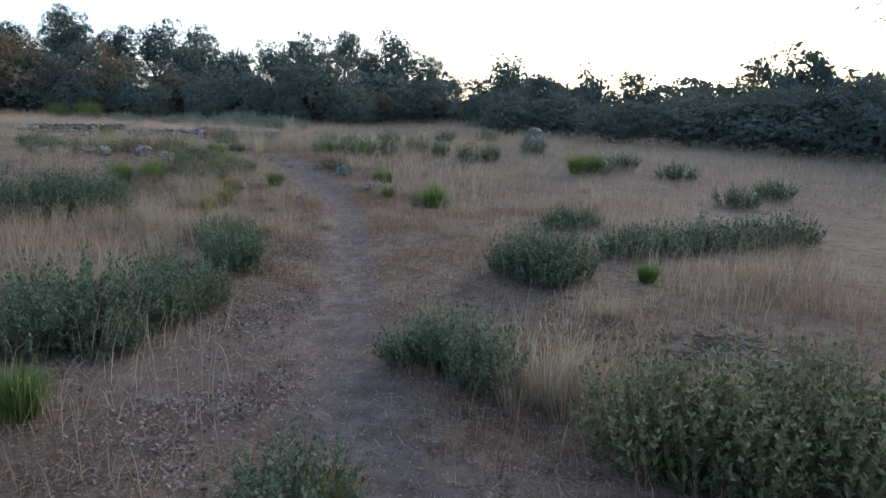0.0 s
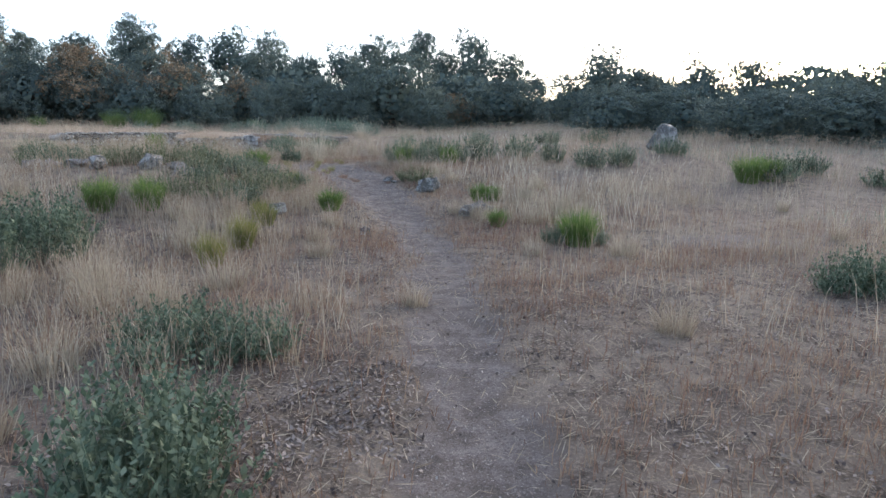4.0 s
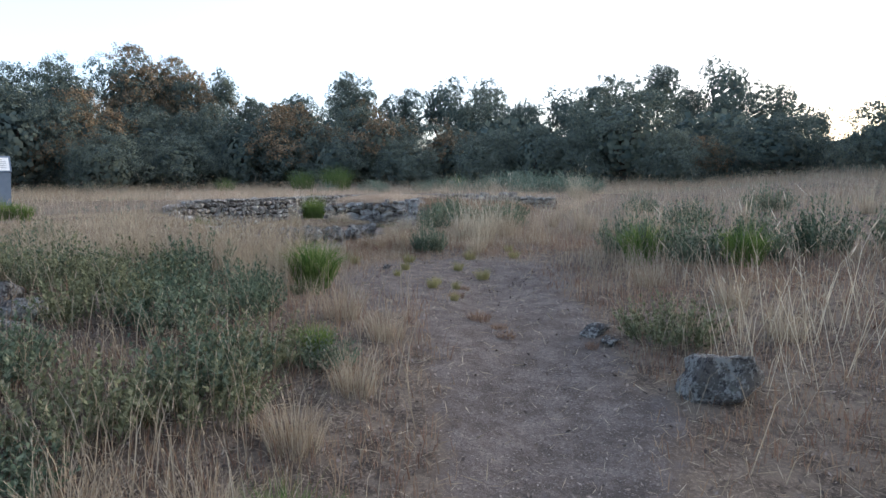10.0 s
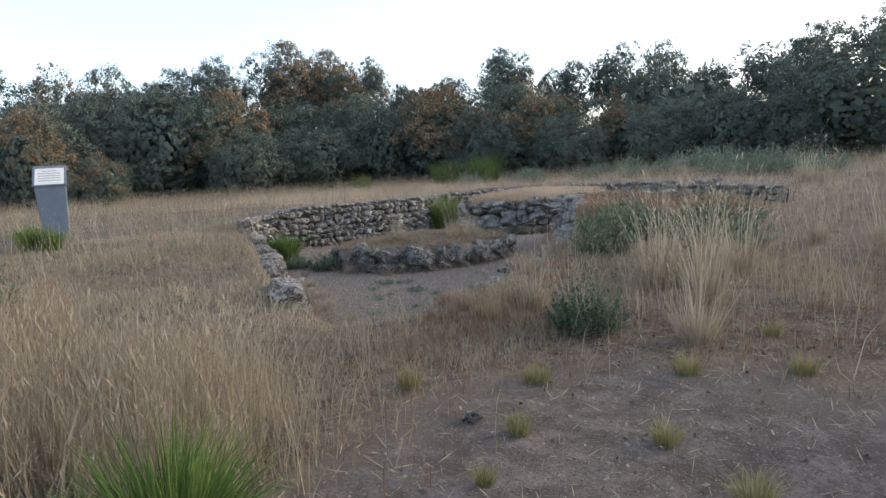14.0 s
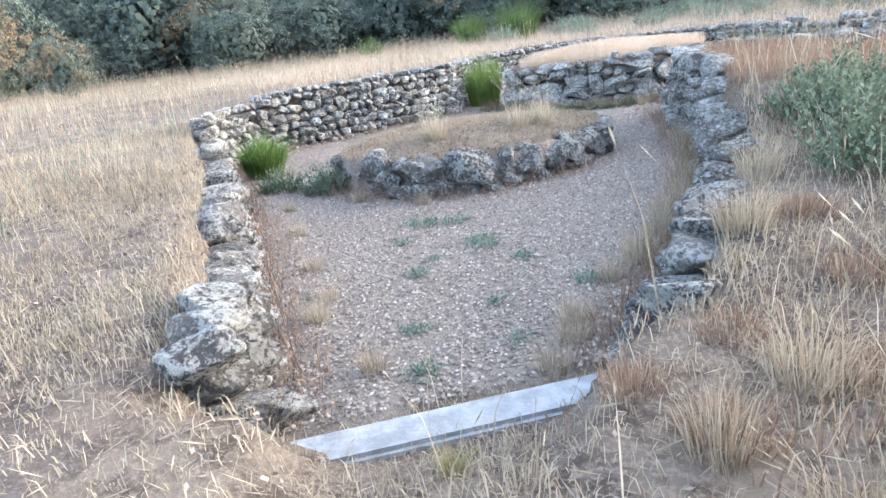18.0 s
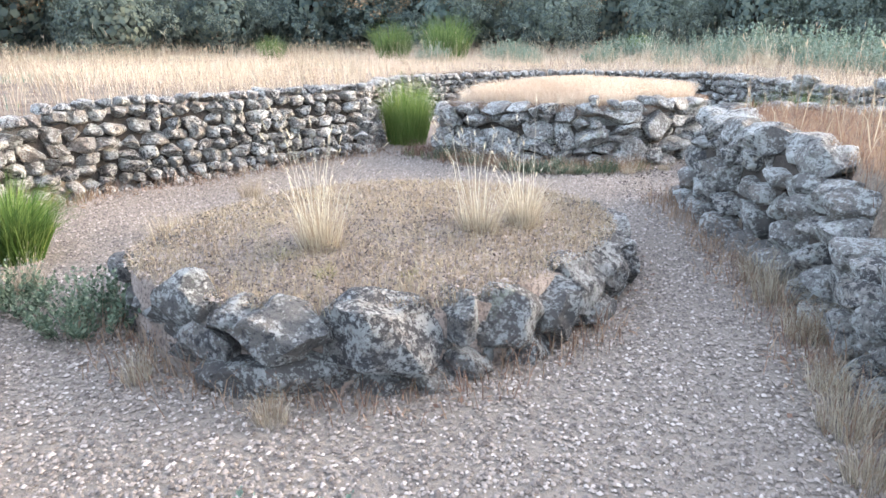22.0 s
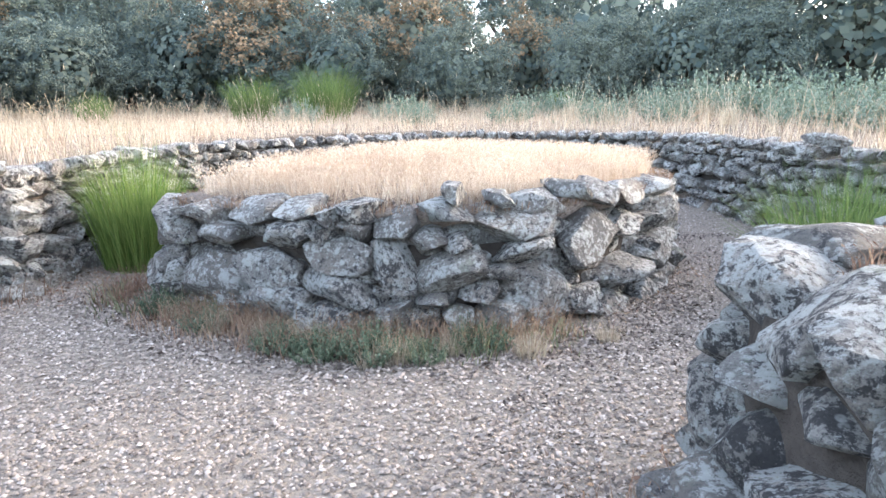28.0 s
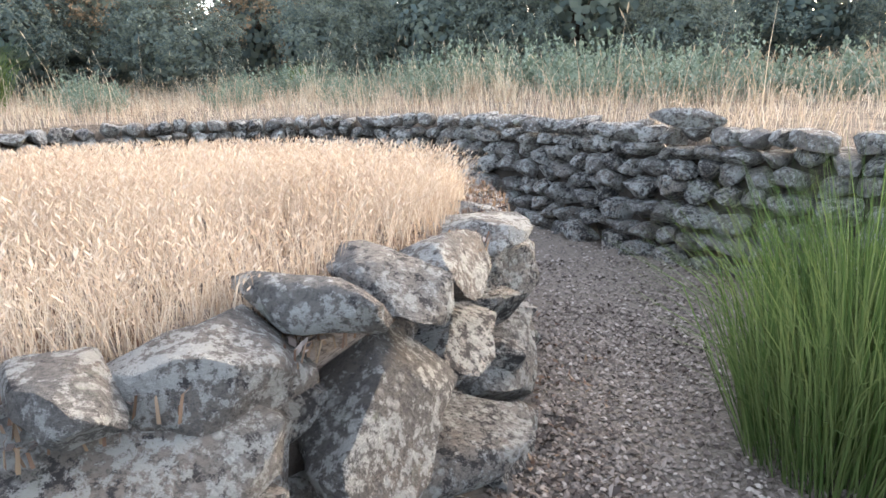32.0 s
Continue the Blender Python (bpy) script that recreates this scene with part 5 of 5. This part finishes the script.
boulder((-2.4, 17.42), (0.62, 0.46, 0.42), "lichened granite stone at the edge of the trail", 1, 20)
boulder((-4.3, 14.05), (0.36, 0.28, 0.24), "small lichened stone in russet grass", 2, 50)
boulder((-2.78, 13.42), (0.20, 0.16, 0.15), "small stone beside the trail", 3, 80)
boulder((-4.45, 12.9), (0.16, 0.14, 0.10), "small dark stone in russet grass", 5, 15)
boulder((-1.4, 15.6), (0.85, 0.6, 0.42), "half-buried boulder grown over with dry turf", 4, 10, 0.48)
boulder((-6.46, 20.32), (0.14, 0.10, 0.08), "pale stone chip on the bare ground", 11, 30)
boulder((-3.36, 18.2), (0.28, 0.2, 0.12), "flat stone set in the trail", 7, 30, 0.35)
boulder((-3.2, 18.05), (0.18, 0.14, 0.09), "flat stone set in the trail", 8, 75, 0.35)
boulder((-5.93, 16.89), (0.2, 0.16, 0.16), "small stone among the weeds of the bank", 9, 75, 0.2)
for _x, _y, _s, _k in ((-7.2, 15.75, 0.6, 5), (-6.85, 16.0, 0.42, 6), (-7.95, 15.4, 0.5, 7), (-8.6, 15.8, 0.45, 8), (-6.5, 15.6, 0.34, 9), (-7.5, 16.2, 0.42, 1), (-9.4, 16.2, 0.5, 3), (-10.6, 17.2, 0.55, 2)):
    boulder((_x, _y), (_s, _s * 0.8, _s * 0.65), "lichened field stone heaped on the weedy bank", _k, _k * 40, 0.3)

boulder((-9.78, 21.98), (0.28, 0.24, 0.26), "large pale boulder ending the low wall", 6, 35, 0.3)
boulder((-8.66, 23.05), (0.28, 0.24, 0.24), "boulder ending the broken kerb", 8, 70, 0.12)
cap = new("stone", rock_mesh(88, 0.05, 9.0, 3))
cap.data.materials.append(STONE_WARM)
cap.matrix_basis = pose(-10.92, 34.86, 0.99, 1, 1, -52) @ Matrix.Diagonal((0.44, 0.34, 0.15, 1))
tagged(cap, "pale flat stone lying on top of the far wall", "stone", "loose stones")


def brushwood(x, y, radius, n, seed):
    """A heap of thin dark sticks."""
    r = np.random.default_rng(seed)
    heap = thing("brushwood", (x, y, float(terrain(x, y))), "dark heap of dead sticks lying on the heath", "brushwood")
    for _ in range(n):
        a, d, b = r.uniform(0, 6.28), radius * math.sqrt(r.random()), r.uniform(0, 6.28)
        L, w = r.uniform(0.12, 0.38), r.uniform(0.004, 0.010)
        c = np.array([math.cos(a) * d * 1.5, math.sin(a) * d, r.uniform(0.01, 0.10) * (1 - d / radius) + 0.015])
        u = np.array([math.cos(b), math.sin(b), r.normal() * 0.25]) * L / 2
        sd = np.array([-math.sin(b), math.cos(b), 0]) * w
        up = np.array([0, 0, w * 1.5])
        v = np.array([c - u - sd, c - u + sd, c - u + up, c + u - sd * 0.5, c + u + sd * 0.5, c + u + up * 0.5])
        child("stick", mesh_of("stick", v, [np.array([(0, 1, 4, 3), (1, 2, 5, 4), (2, 0, 3, 5)]), np.array([(0, 2, 1), (3, 4, 5)])], BARK), heap)


brushwood(2.75, 4.35, 0.55, 90, 331)
menhir = new("standing_stone", rock_mesh(77, 0.14, 2.6))
menhir.data.materials.append(STONE_DARK)
for v in menhir.data.vertices:
    t = v.co.z + 0.5
    v.co.x *= 1.15 - 0.85 * t
    v.co.y *= 1.1 - 0.6 * t
menhir.matrix_basis = pose(4.25, 26.9, float(terrain(4.25, 26.9)) + 0.42, 0, -5, 35) @ Matrix.Diagonal((1.9, 1.3, 1.3, 1))
tagged(menhir, "grey standing stone with a pointed top in the meadow", "stone")

# ---- threshold ----
def bevelled_box(sx, sy, sz, bevel):
    bm = bmesh.new()
    bmesh.ops.create_cube(bm, size=1)
    for v in bm.verts:
        v.co = Vector((v.co.x * sx, v.co.y * sy, v.co.z * sz))
    bmesh.ops.bevel(bm, geom=bm.edges[:], offset=bevel, segments=2, affect="EDGES")
    return bm


slab = thing("threshold_slab", (-9.06, 22.3, 0.085), "pale grey worn threshold slab across the entrance", "stone slab")
slab.rotation_euler = (0, 0, radians(52.5))
bm = bevelled_box(1.34, 0.22, 0.12, 0.02)
for v in bm.verts:
    v.co += Vector(noise.noise_vector(v.co * 3)) * 0.012
part("slab", bm, CONCRETE, slab)

# ---- sign ----
sign = thing("information_lectern", (-18.7, 22.85, float(terrain(-18.7, 22.85)) - 0.02), "grey lectern post with a sloping printed information panel", "sign")
sign.rotation_euler = (0, 0, radians(62))
bm = bevelled_box(0.54, 0.16, 1.06, 0.01)
for v in bm.verts:
    rise = v.co.z / 1.06 + 0.5
    v.co.x *= 0.82 + 0.18 * rise
    v.co.y = v.co.y * (0.7 + 0.3 * rise) - 0.05 * rise
    v.co.z += 0.53
part("post", bm, POST, sign, "blue-grey metal post")
SLOPE = Matrix.Rotation(radians(52), 3, "X")
TOP = Vector((0, 0.02, 1.22))
bm = bevelled_box(0.58, 0.50, 0.05, 0.008)
for v in bm.verts:
    v.co = SLOPE @ v.co + TOP
board = part("panel", bm, POST, sign, "sloping panel frame")
bm = bevelled_box(0.50, 0.40, 0.01, 0.002)
for v in bm.verts:
    v.co = SLOPE @ (v.co + Vector((0, -0.02, 0.027))) + TOP
part("printed_sheet", bm, PANEL, board, "white printed sheet")
for k in range(5):
    bm = bevelled_box(0.38 if k else 0.26, 0.018, 0.004, 0.001)
    for v in bm.verts:
        v.co = SLOPE @ (v.co + Vector((0, 0.11 - k * 0.06, 0.0345))) + TOP
    part("text_line", bm, PRINT, board)


# ---- trees ----
def crown_mesh(seed, billows=24, clumps=36, leaves=22, rust=0.0, size=1.0, spread=1.0):
    """A domed crown heaped from billows, each a cluster of leafy clumps; unit height, unit radius. rust: share of
    billows coloured warm brown as if sunlit, on the +x side.
    """
    r = np.random.default_rng(seed)
    V, brown = [], []
    lean = r.normal(size=2) * 0.10
    for b in range(billows):
        a, u = r.uniform(0, 2 * math.pi), 1.0 - 1.75 * ((b + r.random()) / billows) ** 1.1
        out = math.sqrt(max(0.0, 1 - u * u)) * r.uniform(0.55, 0.74)
        br = r.uniform(0.24, 0.40) * spread
        c = np.array([math.cos(a) * out + lean[0] * u, math.sin(a) * out + lean[1] * u, 0.5 + 0.36 * u * r.uniform(0.75, 1.1)])
        d = r.normal(size=(clumps, 3))
        d /= np.linalg.norm(d, axis=1)[:, None]
        d[:, 2] = np.where(d[:, 2] < -0.35, -d[:, 2], d[:, 2])
        cc = c + d * br * np.array([1, 1, 0.5]) * r.uniform(0.8, 1.1, (clumps, 1))
        cr = r.uniform(0.04, 0.09, (clumps, 1)) * spread
        e = r.normal(size=(clumps, leaves, 3))
        e /= np.linalg.norm(e, axis=2)[..., None]
        p = (cc[:, None] + e * cr[:, None] * np.array([1, 1, 0.5]) * r.uniform(0.4, 1.1, (clumps, leaves, 1))).reshape(-1, 3)
        face = (e * 0.5 + d[:, None] * 0.8).reshape(-1, 3) + r.normal(size=p.shape) * 0.35
        V.append((p, face))
        brown.append(np.full(len(p), math.cos(a) > 0.0 and u > -0.4 and r.random() < rust))
    k = 1600
    d = r.normal(size=(k, 3))
    d /= np.linalg.norm(d, axis=1)[:, None]
    V.append((np.array([0, 0, 0.5]) + d * np.array([0.6, 0.6, 0.36]) * r.uniform(0.5, 1.0, (k, 1)), d))
    brown.append(np.zeros(k, dtype=bool))
    p, face, brown = np.concatenate([v[0] for v in V]), np.concatenate([v[1] for v in V]), np.concatenate(brown)
    p[:, :2] /= np.quantile(np.hypot(p[:, 0], p[:, 1]), 0.985)
    p[:, 2] /= np.quantile(p[:, 2], 0.985)
    n = len(p)
    u2 = np.cross(face, r.normal(size=(n, 3)))
    u2 /= np.linalg.norm(u2, axis=1)[:, None] + 1e-9
    w = np.cross(u2, face)
    w /= np.linalg.norm(w, axis=1)[:, None] + 1e-9
    s = r.uniform(0.009, 0.020, (n, 1)) * size
    s[-k:] *= 3.0
    flat = np.array([1, 1, 0.55])
    u2, w = u2 * flat, w * flat
    v = np.stack([p - u2 * s, p + w * s * 0.8, p + u2 * s, p - w * s * 0.8], 1).reshape(-1, 3)
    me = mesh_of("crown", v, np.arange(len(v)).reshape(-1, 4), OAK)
    me.materials.append(SUNLIT_RUST)
    me.polygons.foreach_set("material_index", brown.astype(np.int32))
    return me


def trunk_mesh(seed):
    """A tapered trunk with a few limbs, unit height."""
    r = np.random.default_rng(seed)
    V, Q = [], []

    def limb(a, b, ra, rb, k=6):
        a, b = Vector(a), Vector(b)
        d = (b - a).normalized()
        u = d.orthogonal().normalized()
        w = d.cross(u)
        n0 = len(V)
        mid = (a + b) / 2 + Vector(r.normal(size=3)) * 0.015
        for c, rad in ((a, ra), (mid, (ra + rb) / 2), (b, rb)):
            for i in range(k):
                V.append(c + (u * math.cos(i * 2 * math.pi / k) + w * math.sin(i * 2 * math.pi / k)) * rad)
        for lev in range(2):
            for i in range(k):
                j = (i + 1) % k
                Q.append((n0 + lev * k + i, n0 + lev * k + j, n0 + (lev + 1) * k + j, n0 + (lev + 1) * k + i))

    limb((0, 0, -0.02), (r.normal() * 0.03, r.normal() * 0.03, 0.42), 0.05, 0.035)
    for _ in range(6):
        a = r.uniform(0, 2 * math.pi)
        limb((0, 0, r.uniform(0.2, 0.4)), (math.cos(a) * 0.15, math.sin(a) * 0.15, r.uniform(0.42, 0.62)), 0.02, 0.008)
    return mesh_of("trunk", np.array(V), np.array(Q), BARK, True)


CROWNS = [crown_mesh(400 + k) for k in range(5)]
# oaks with low sunlight painted into the leaves of one side
SUNLIT_CROWNS = [crown_mesh(410 + k, rust=0.75) for k in range(3)]
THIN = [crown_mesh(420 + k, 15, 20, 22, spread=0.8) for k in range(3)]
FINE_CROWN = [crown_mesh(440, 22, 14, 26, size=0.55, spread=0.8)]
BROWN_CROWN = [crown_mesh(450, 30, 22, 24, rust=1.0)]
TRUNKS = [trunk_mesh(430 + k) for k in range(3)]
tree_rng = np.random.default_rng(9)


def tree(x, y, height, radius, kind=0, lift=0.0, label="dark evergreen oak at the edge of the wood"):
    z = float(terrain(x, y))
    t = thing("tree", (x, y, z - 0.1), label, "tree", "trees of the wood")
    turn = tree_rng.uniform(0, 6.28)
    # kinds 1 and 4 keep their warm-painted side turned sunward
    t.rotation_euler = (0, 0, -0.7 + turn * 0.1 if kind in (1, 4) else turn)
    tall = min(height + 0.1 - lift, 2.3 * radius)
    lift = height + 0.1 - tall
    if lift < 0.4:
        lift, tall = -0.2 * height, 1.2 * height
    crowns = (CROWNS, SUNLIT_CROWNS, THIN, FINE_CROWN, BROWN_CROWN)[kind]
    child("trunk", TRUNKS[tree_rng.integers(3)], t, Matrix.Diagonal((height, height, height, 1)))
    child("crown", crowns[tree_rng.integers(len(crowns))], t, Matrix.Translation((0, 0, lift)) @ Matrix.Diagonal((radius, radius, tall, 1)))


def tree_row(origin, rows, dist, label):
    """Trees by bearing, rise of the top and half width, all in degrees, and kind."""
    for bearing, rise, half, kind in rows:
        d = dist * tree_rng.uniform(0.95, 1.08)
        b = radians(bearing)
        x, y = origin[0] - d * math.sin(b), origin[1] + d * math.cos(b)
        h = origin[2] + d * math.tan(radians(rise)) - float(terrain(x, y))
        tree(x, y, max(h * 1.05, 1.8), d * math.tan(radians(half)) * 1.2, kind, label=label)


TALL = "tall dark evergreen oak at the back of the wood"
DENSE = "dense evergreen oak with foliage down to the ground"
HAZY = "hazy evergreen oak against the bright evening sky"
tree_row((-1.81, 11.5, 1.56), [(80, 7, 4, 0), (74, 7.3, 4, 0), (69, 7.5, 3.5, 0), (64.5, 7.6, 3.2, 1), (60.5, 7.8, 3.2, 0), (56.9, 7.9, 3.0, 0), (54.0, 8.4, 2.5, 0), (49.6, 9.5, 3.1, 1), (46.6, 8.9, 2.5, 1), (44.5, 7.4, 2.7, 1), (42.8, 8.3, 1.3, 2), (41.1, 6.3, 1.8, 0), (36.8, 6.5, 1.8, 0), (32.4, 8.2, 2.3, 0), (28.5, 6.9, 2.4, 0), (25.1, 8.0, 2.1, 2), (21.0, 7.4, 3.1, 0), (15.1, 6.9, 1.8, 2), (11.1, 7.6, 2.9, 0), (7.6, 8.2, 1.8, 0), (5.6, 6.6, 1.4, 0), (2.6, 8.6, 2.3, 2), (-0.2, 6.2, 3.5, 0), (-3.6, 4.7, 1.1, 2)], 60, TALL)
tree_row((-1.81, 11.5, 1.56), [(34.5, 5.6, 2.5, 0), (39, 5.6, 2.5, 0), (23, 6.0, 2.5, 0), (18, 5.8, 2.5, 0), (13.5, 5.4, 2.6, 0), (2.6, 6.0, 2.6, 0), (5.6, 5.2, 2.5, 0)], 56, TALL)
tree_row((-1.81, 11.5, 1.56), [(82, 5.6, 4, 0), (76, 5.4, 4, 0), (70, 5.6, 3.8, 0), (65, 5.8, 3.6, 0), (61, 6.0, 3.6, 0), (57.0, 6.6, 3.7, 0), (53.1, 6.3, 3.7, 1), (48.6, 5.2, 4.0, 0), (44.6, 5.6, 3.0, 0), (41.4, 4.8, 3.0, 0), (37.5, 5.7, 4.0, 1), (30.9, 5.7, 3.7, 1), (25.0, 4.4, 3.0, 1), (20.6, 3.6, 2.5, 0), (17.2, 4.0, 2.7, 0), (10.2, 6.7, 4.6, 0), (4.2, 2.9, 2.2, 1), (-0.5, 4.3, 3.7, 0)], 47, DENSE)
tree_row((-1.81, 11.5, 1.56), [(51, 3.6, 2.6, 0), (46.3, 3.4, 2.6, 0), (34, 3.8, 2.8, 0), (28, 3.2, 2.4, 0), (14, 3.4, 2.6, 0), (59, 3.8, 3, 0), (22.6, 2.9, 2.2, 0), (7, 3.2, 2.4, 0)], 44, DENSE)
tree_row((0.13, -0.85, 1.71), [(-5.8, 5.6, 1.9, 2), (-12.8, 5.1, 2.1, 2), (-16.5, 4.5, 2.4, 0), (-21.3, 4.0, 1.8, 2), (-24.8, 5.5, 2.5, 0), (-27.4, 6.6, 3.2, 0), (-30.0, 5.9, 2.7, 0), (-32.8, 4.8, 2.2, 0), (-36.5, 6.0, 3.5, 0), (-42, 6.2, 4, 0), (-4.0, 3.7, 2.5, 0), (-8.7, 3.9, 2.5, 0), (-12.5, 3.6, 2.5, 0)], 54, HAZY)
tree_row((0.13, -0.85, 1.71), [(-6.0, 2.7, 3.0, 0), (-10.7, 2.6, 3.0, 0), (-15.3, 2.3, 3.5, 0), (-20.6, 2.6, 3.5, 0), (-25.1, 3.2, 4.0, 0), (-29.6, 3.4, 4.5, 0), (-33.4, 3.9, 4.5, 0), (-38.5, 4.4, 5, 0), (-45, 5, 5, 0)], 40, "low oak scrub at the edge of the meadow")
tree(8.9, 10.0, 6.2, 2.6, 3, 1.4, "thin tree overhanging the heath")
tree(-39.6, 29.3, 4.6, 2.3, 4, 0.3, "rust-leaved oak standing before the wood")
tree(-34.5, 30.5, 2.3, 1.3, 1, 0.0, "small round bush before the wood")


def woodland(n, seed):
    """Scrub that closes the wood behind the single trees."""
    r = np.random.default_rng(seed)
    b = np.radians(r.uniform(-50, 92, n))
    d = r.uniform(50, 75, n)
    x, y = -1.8 - d * np.sin(b), 11.5 + d * np.cos(b)
    z = terrain(x, y) + 3.6 * r.random(n) ** 1.3 * (1 + 0.4 * np.sin(b * 23))
    p = np.stack([x, y, z], 1)
    u, w = r.normal(size=(2, n, 3))
    u /= np.linalg.norm(u, axis=1)[:, None]
    w = np.cross(u, w)
    w /= np.linalg.norm(w, axis=1)[:, None]
    s = r.uniform(0.12, 0.34, (n, 1))
    v = np.stack([p - u * s, p + w * s * 0.8, p + u * s, p - w * s * 0.8], 1).reshape(-1, 3)
    return v, np.arange(4 * n).reshape(-1, 4)


_v, _f = woodland(90000, 310)
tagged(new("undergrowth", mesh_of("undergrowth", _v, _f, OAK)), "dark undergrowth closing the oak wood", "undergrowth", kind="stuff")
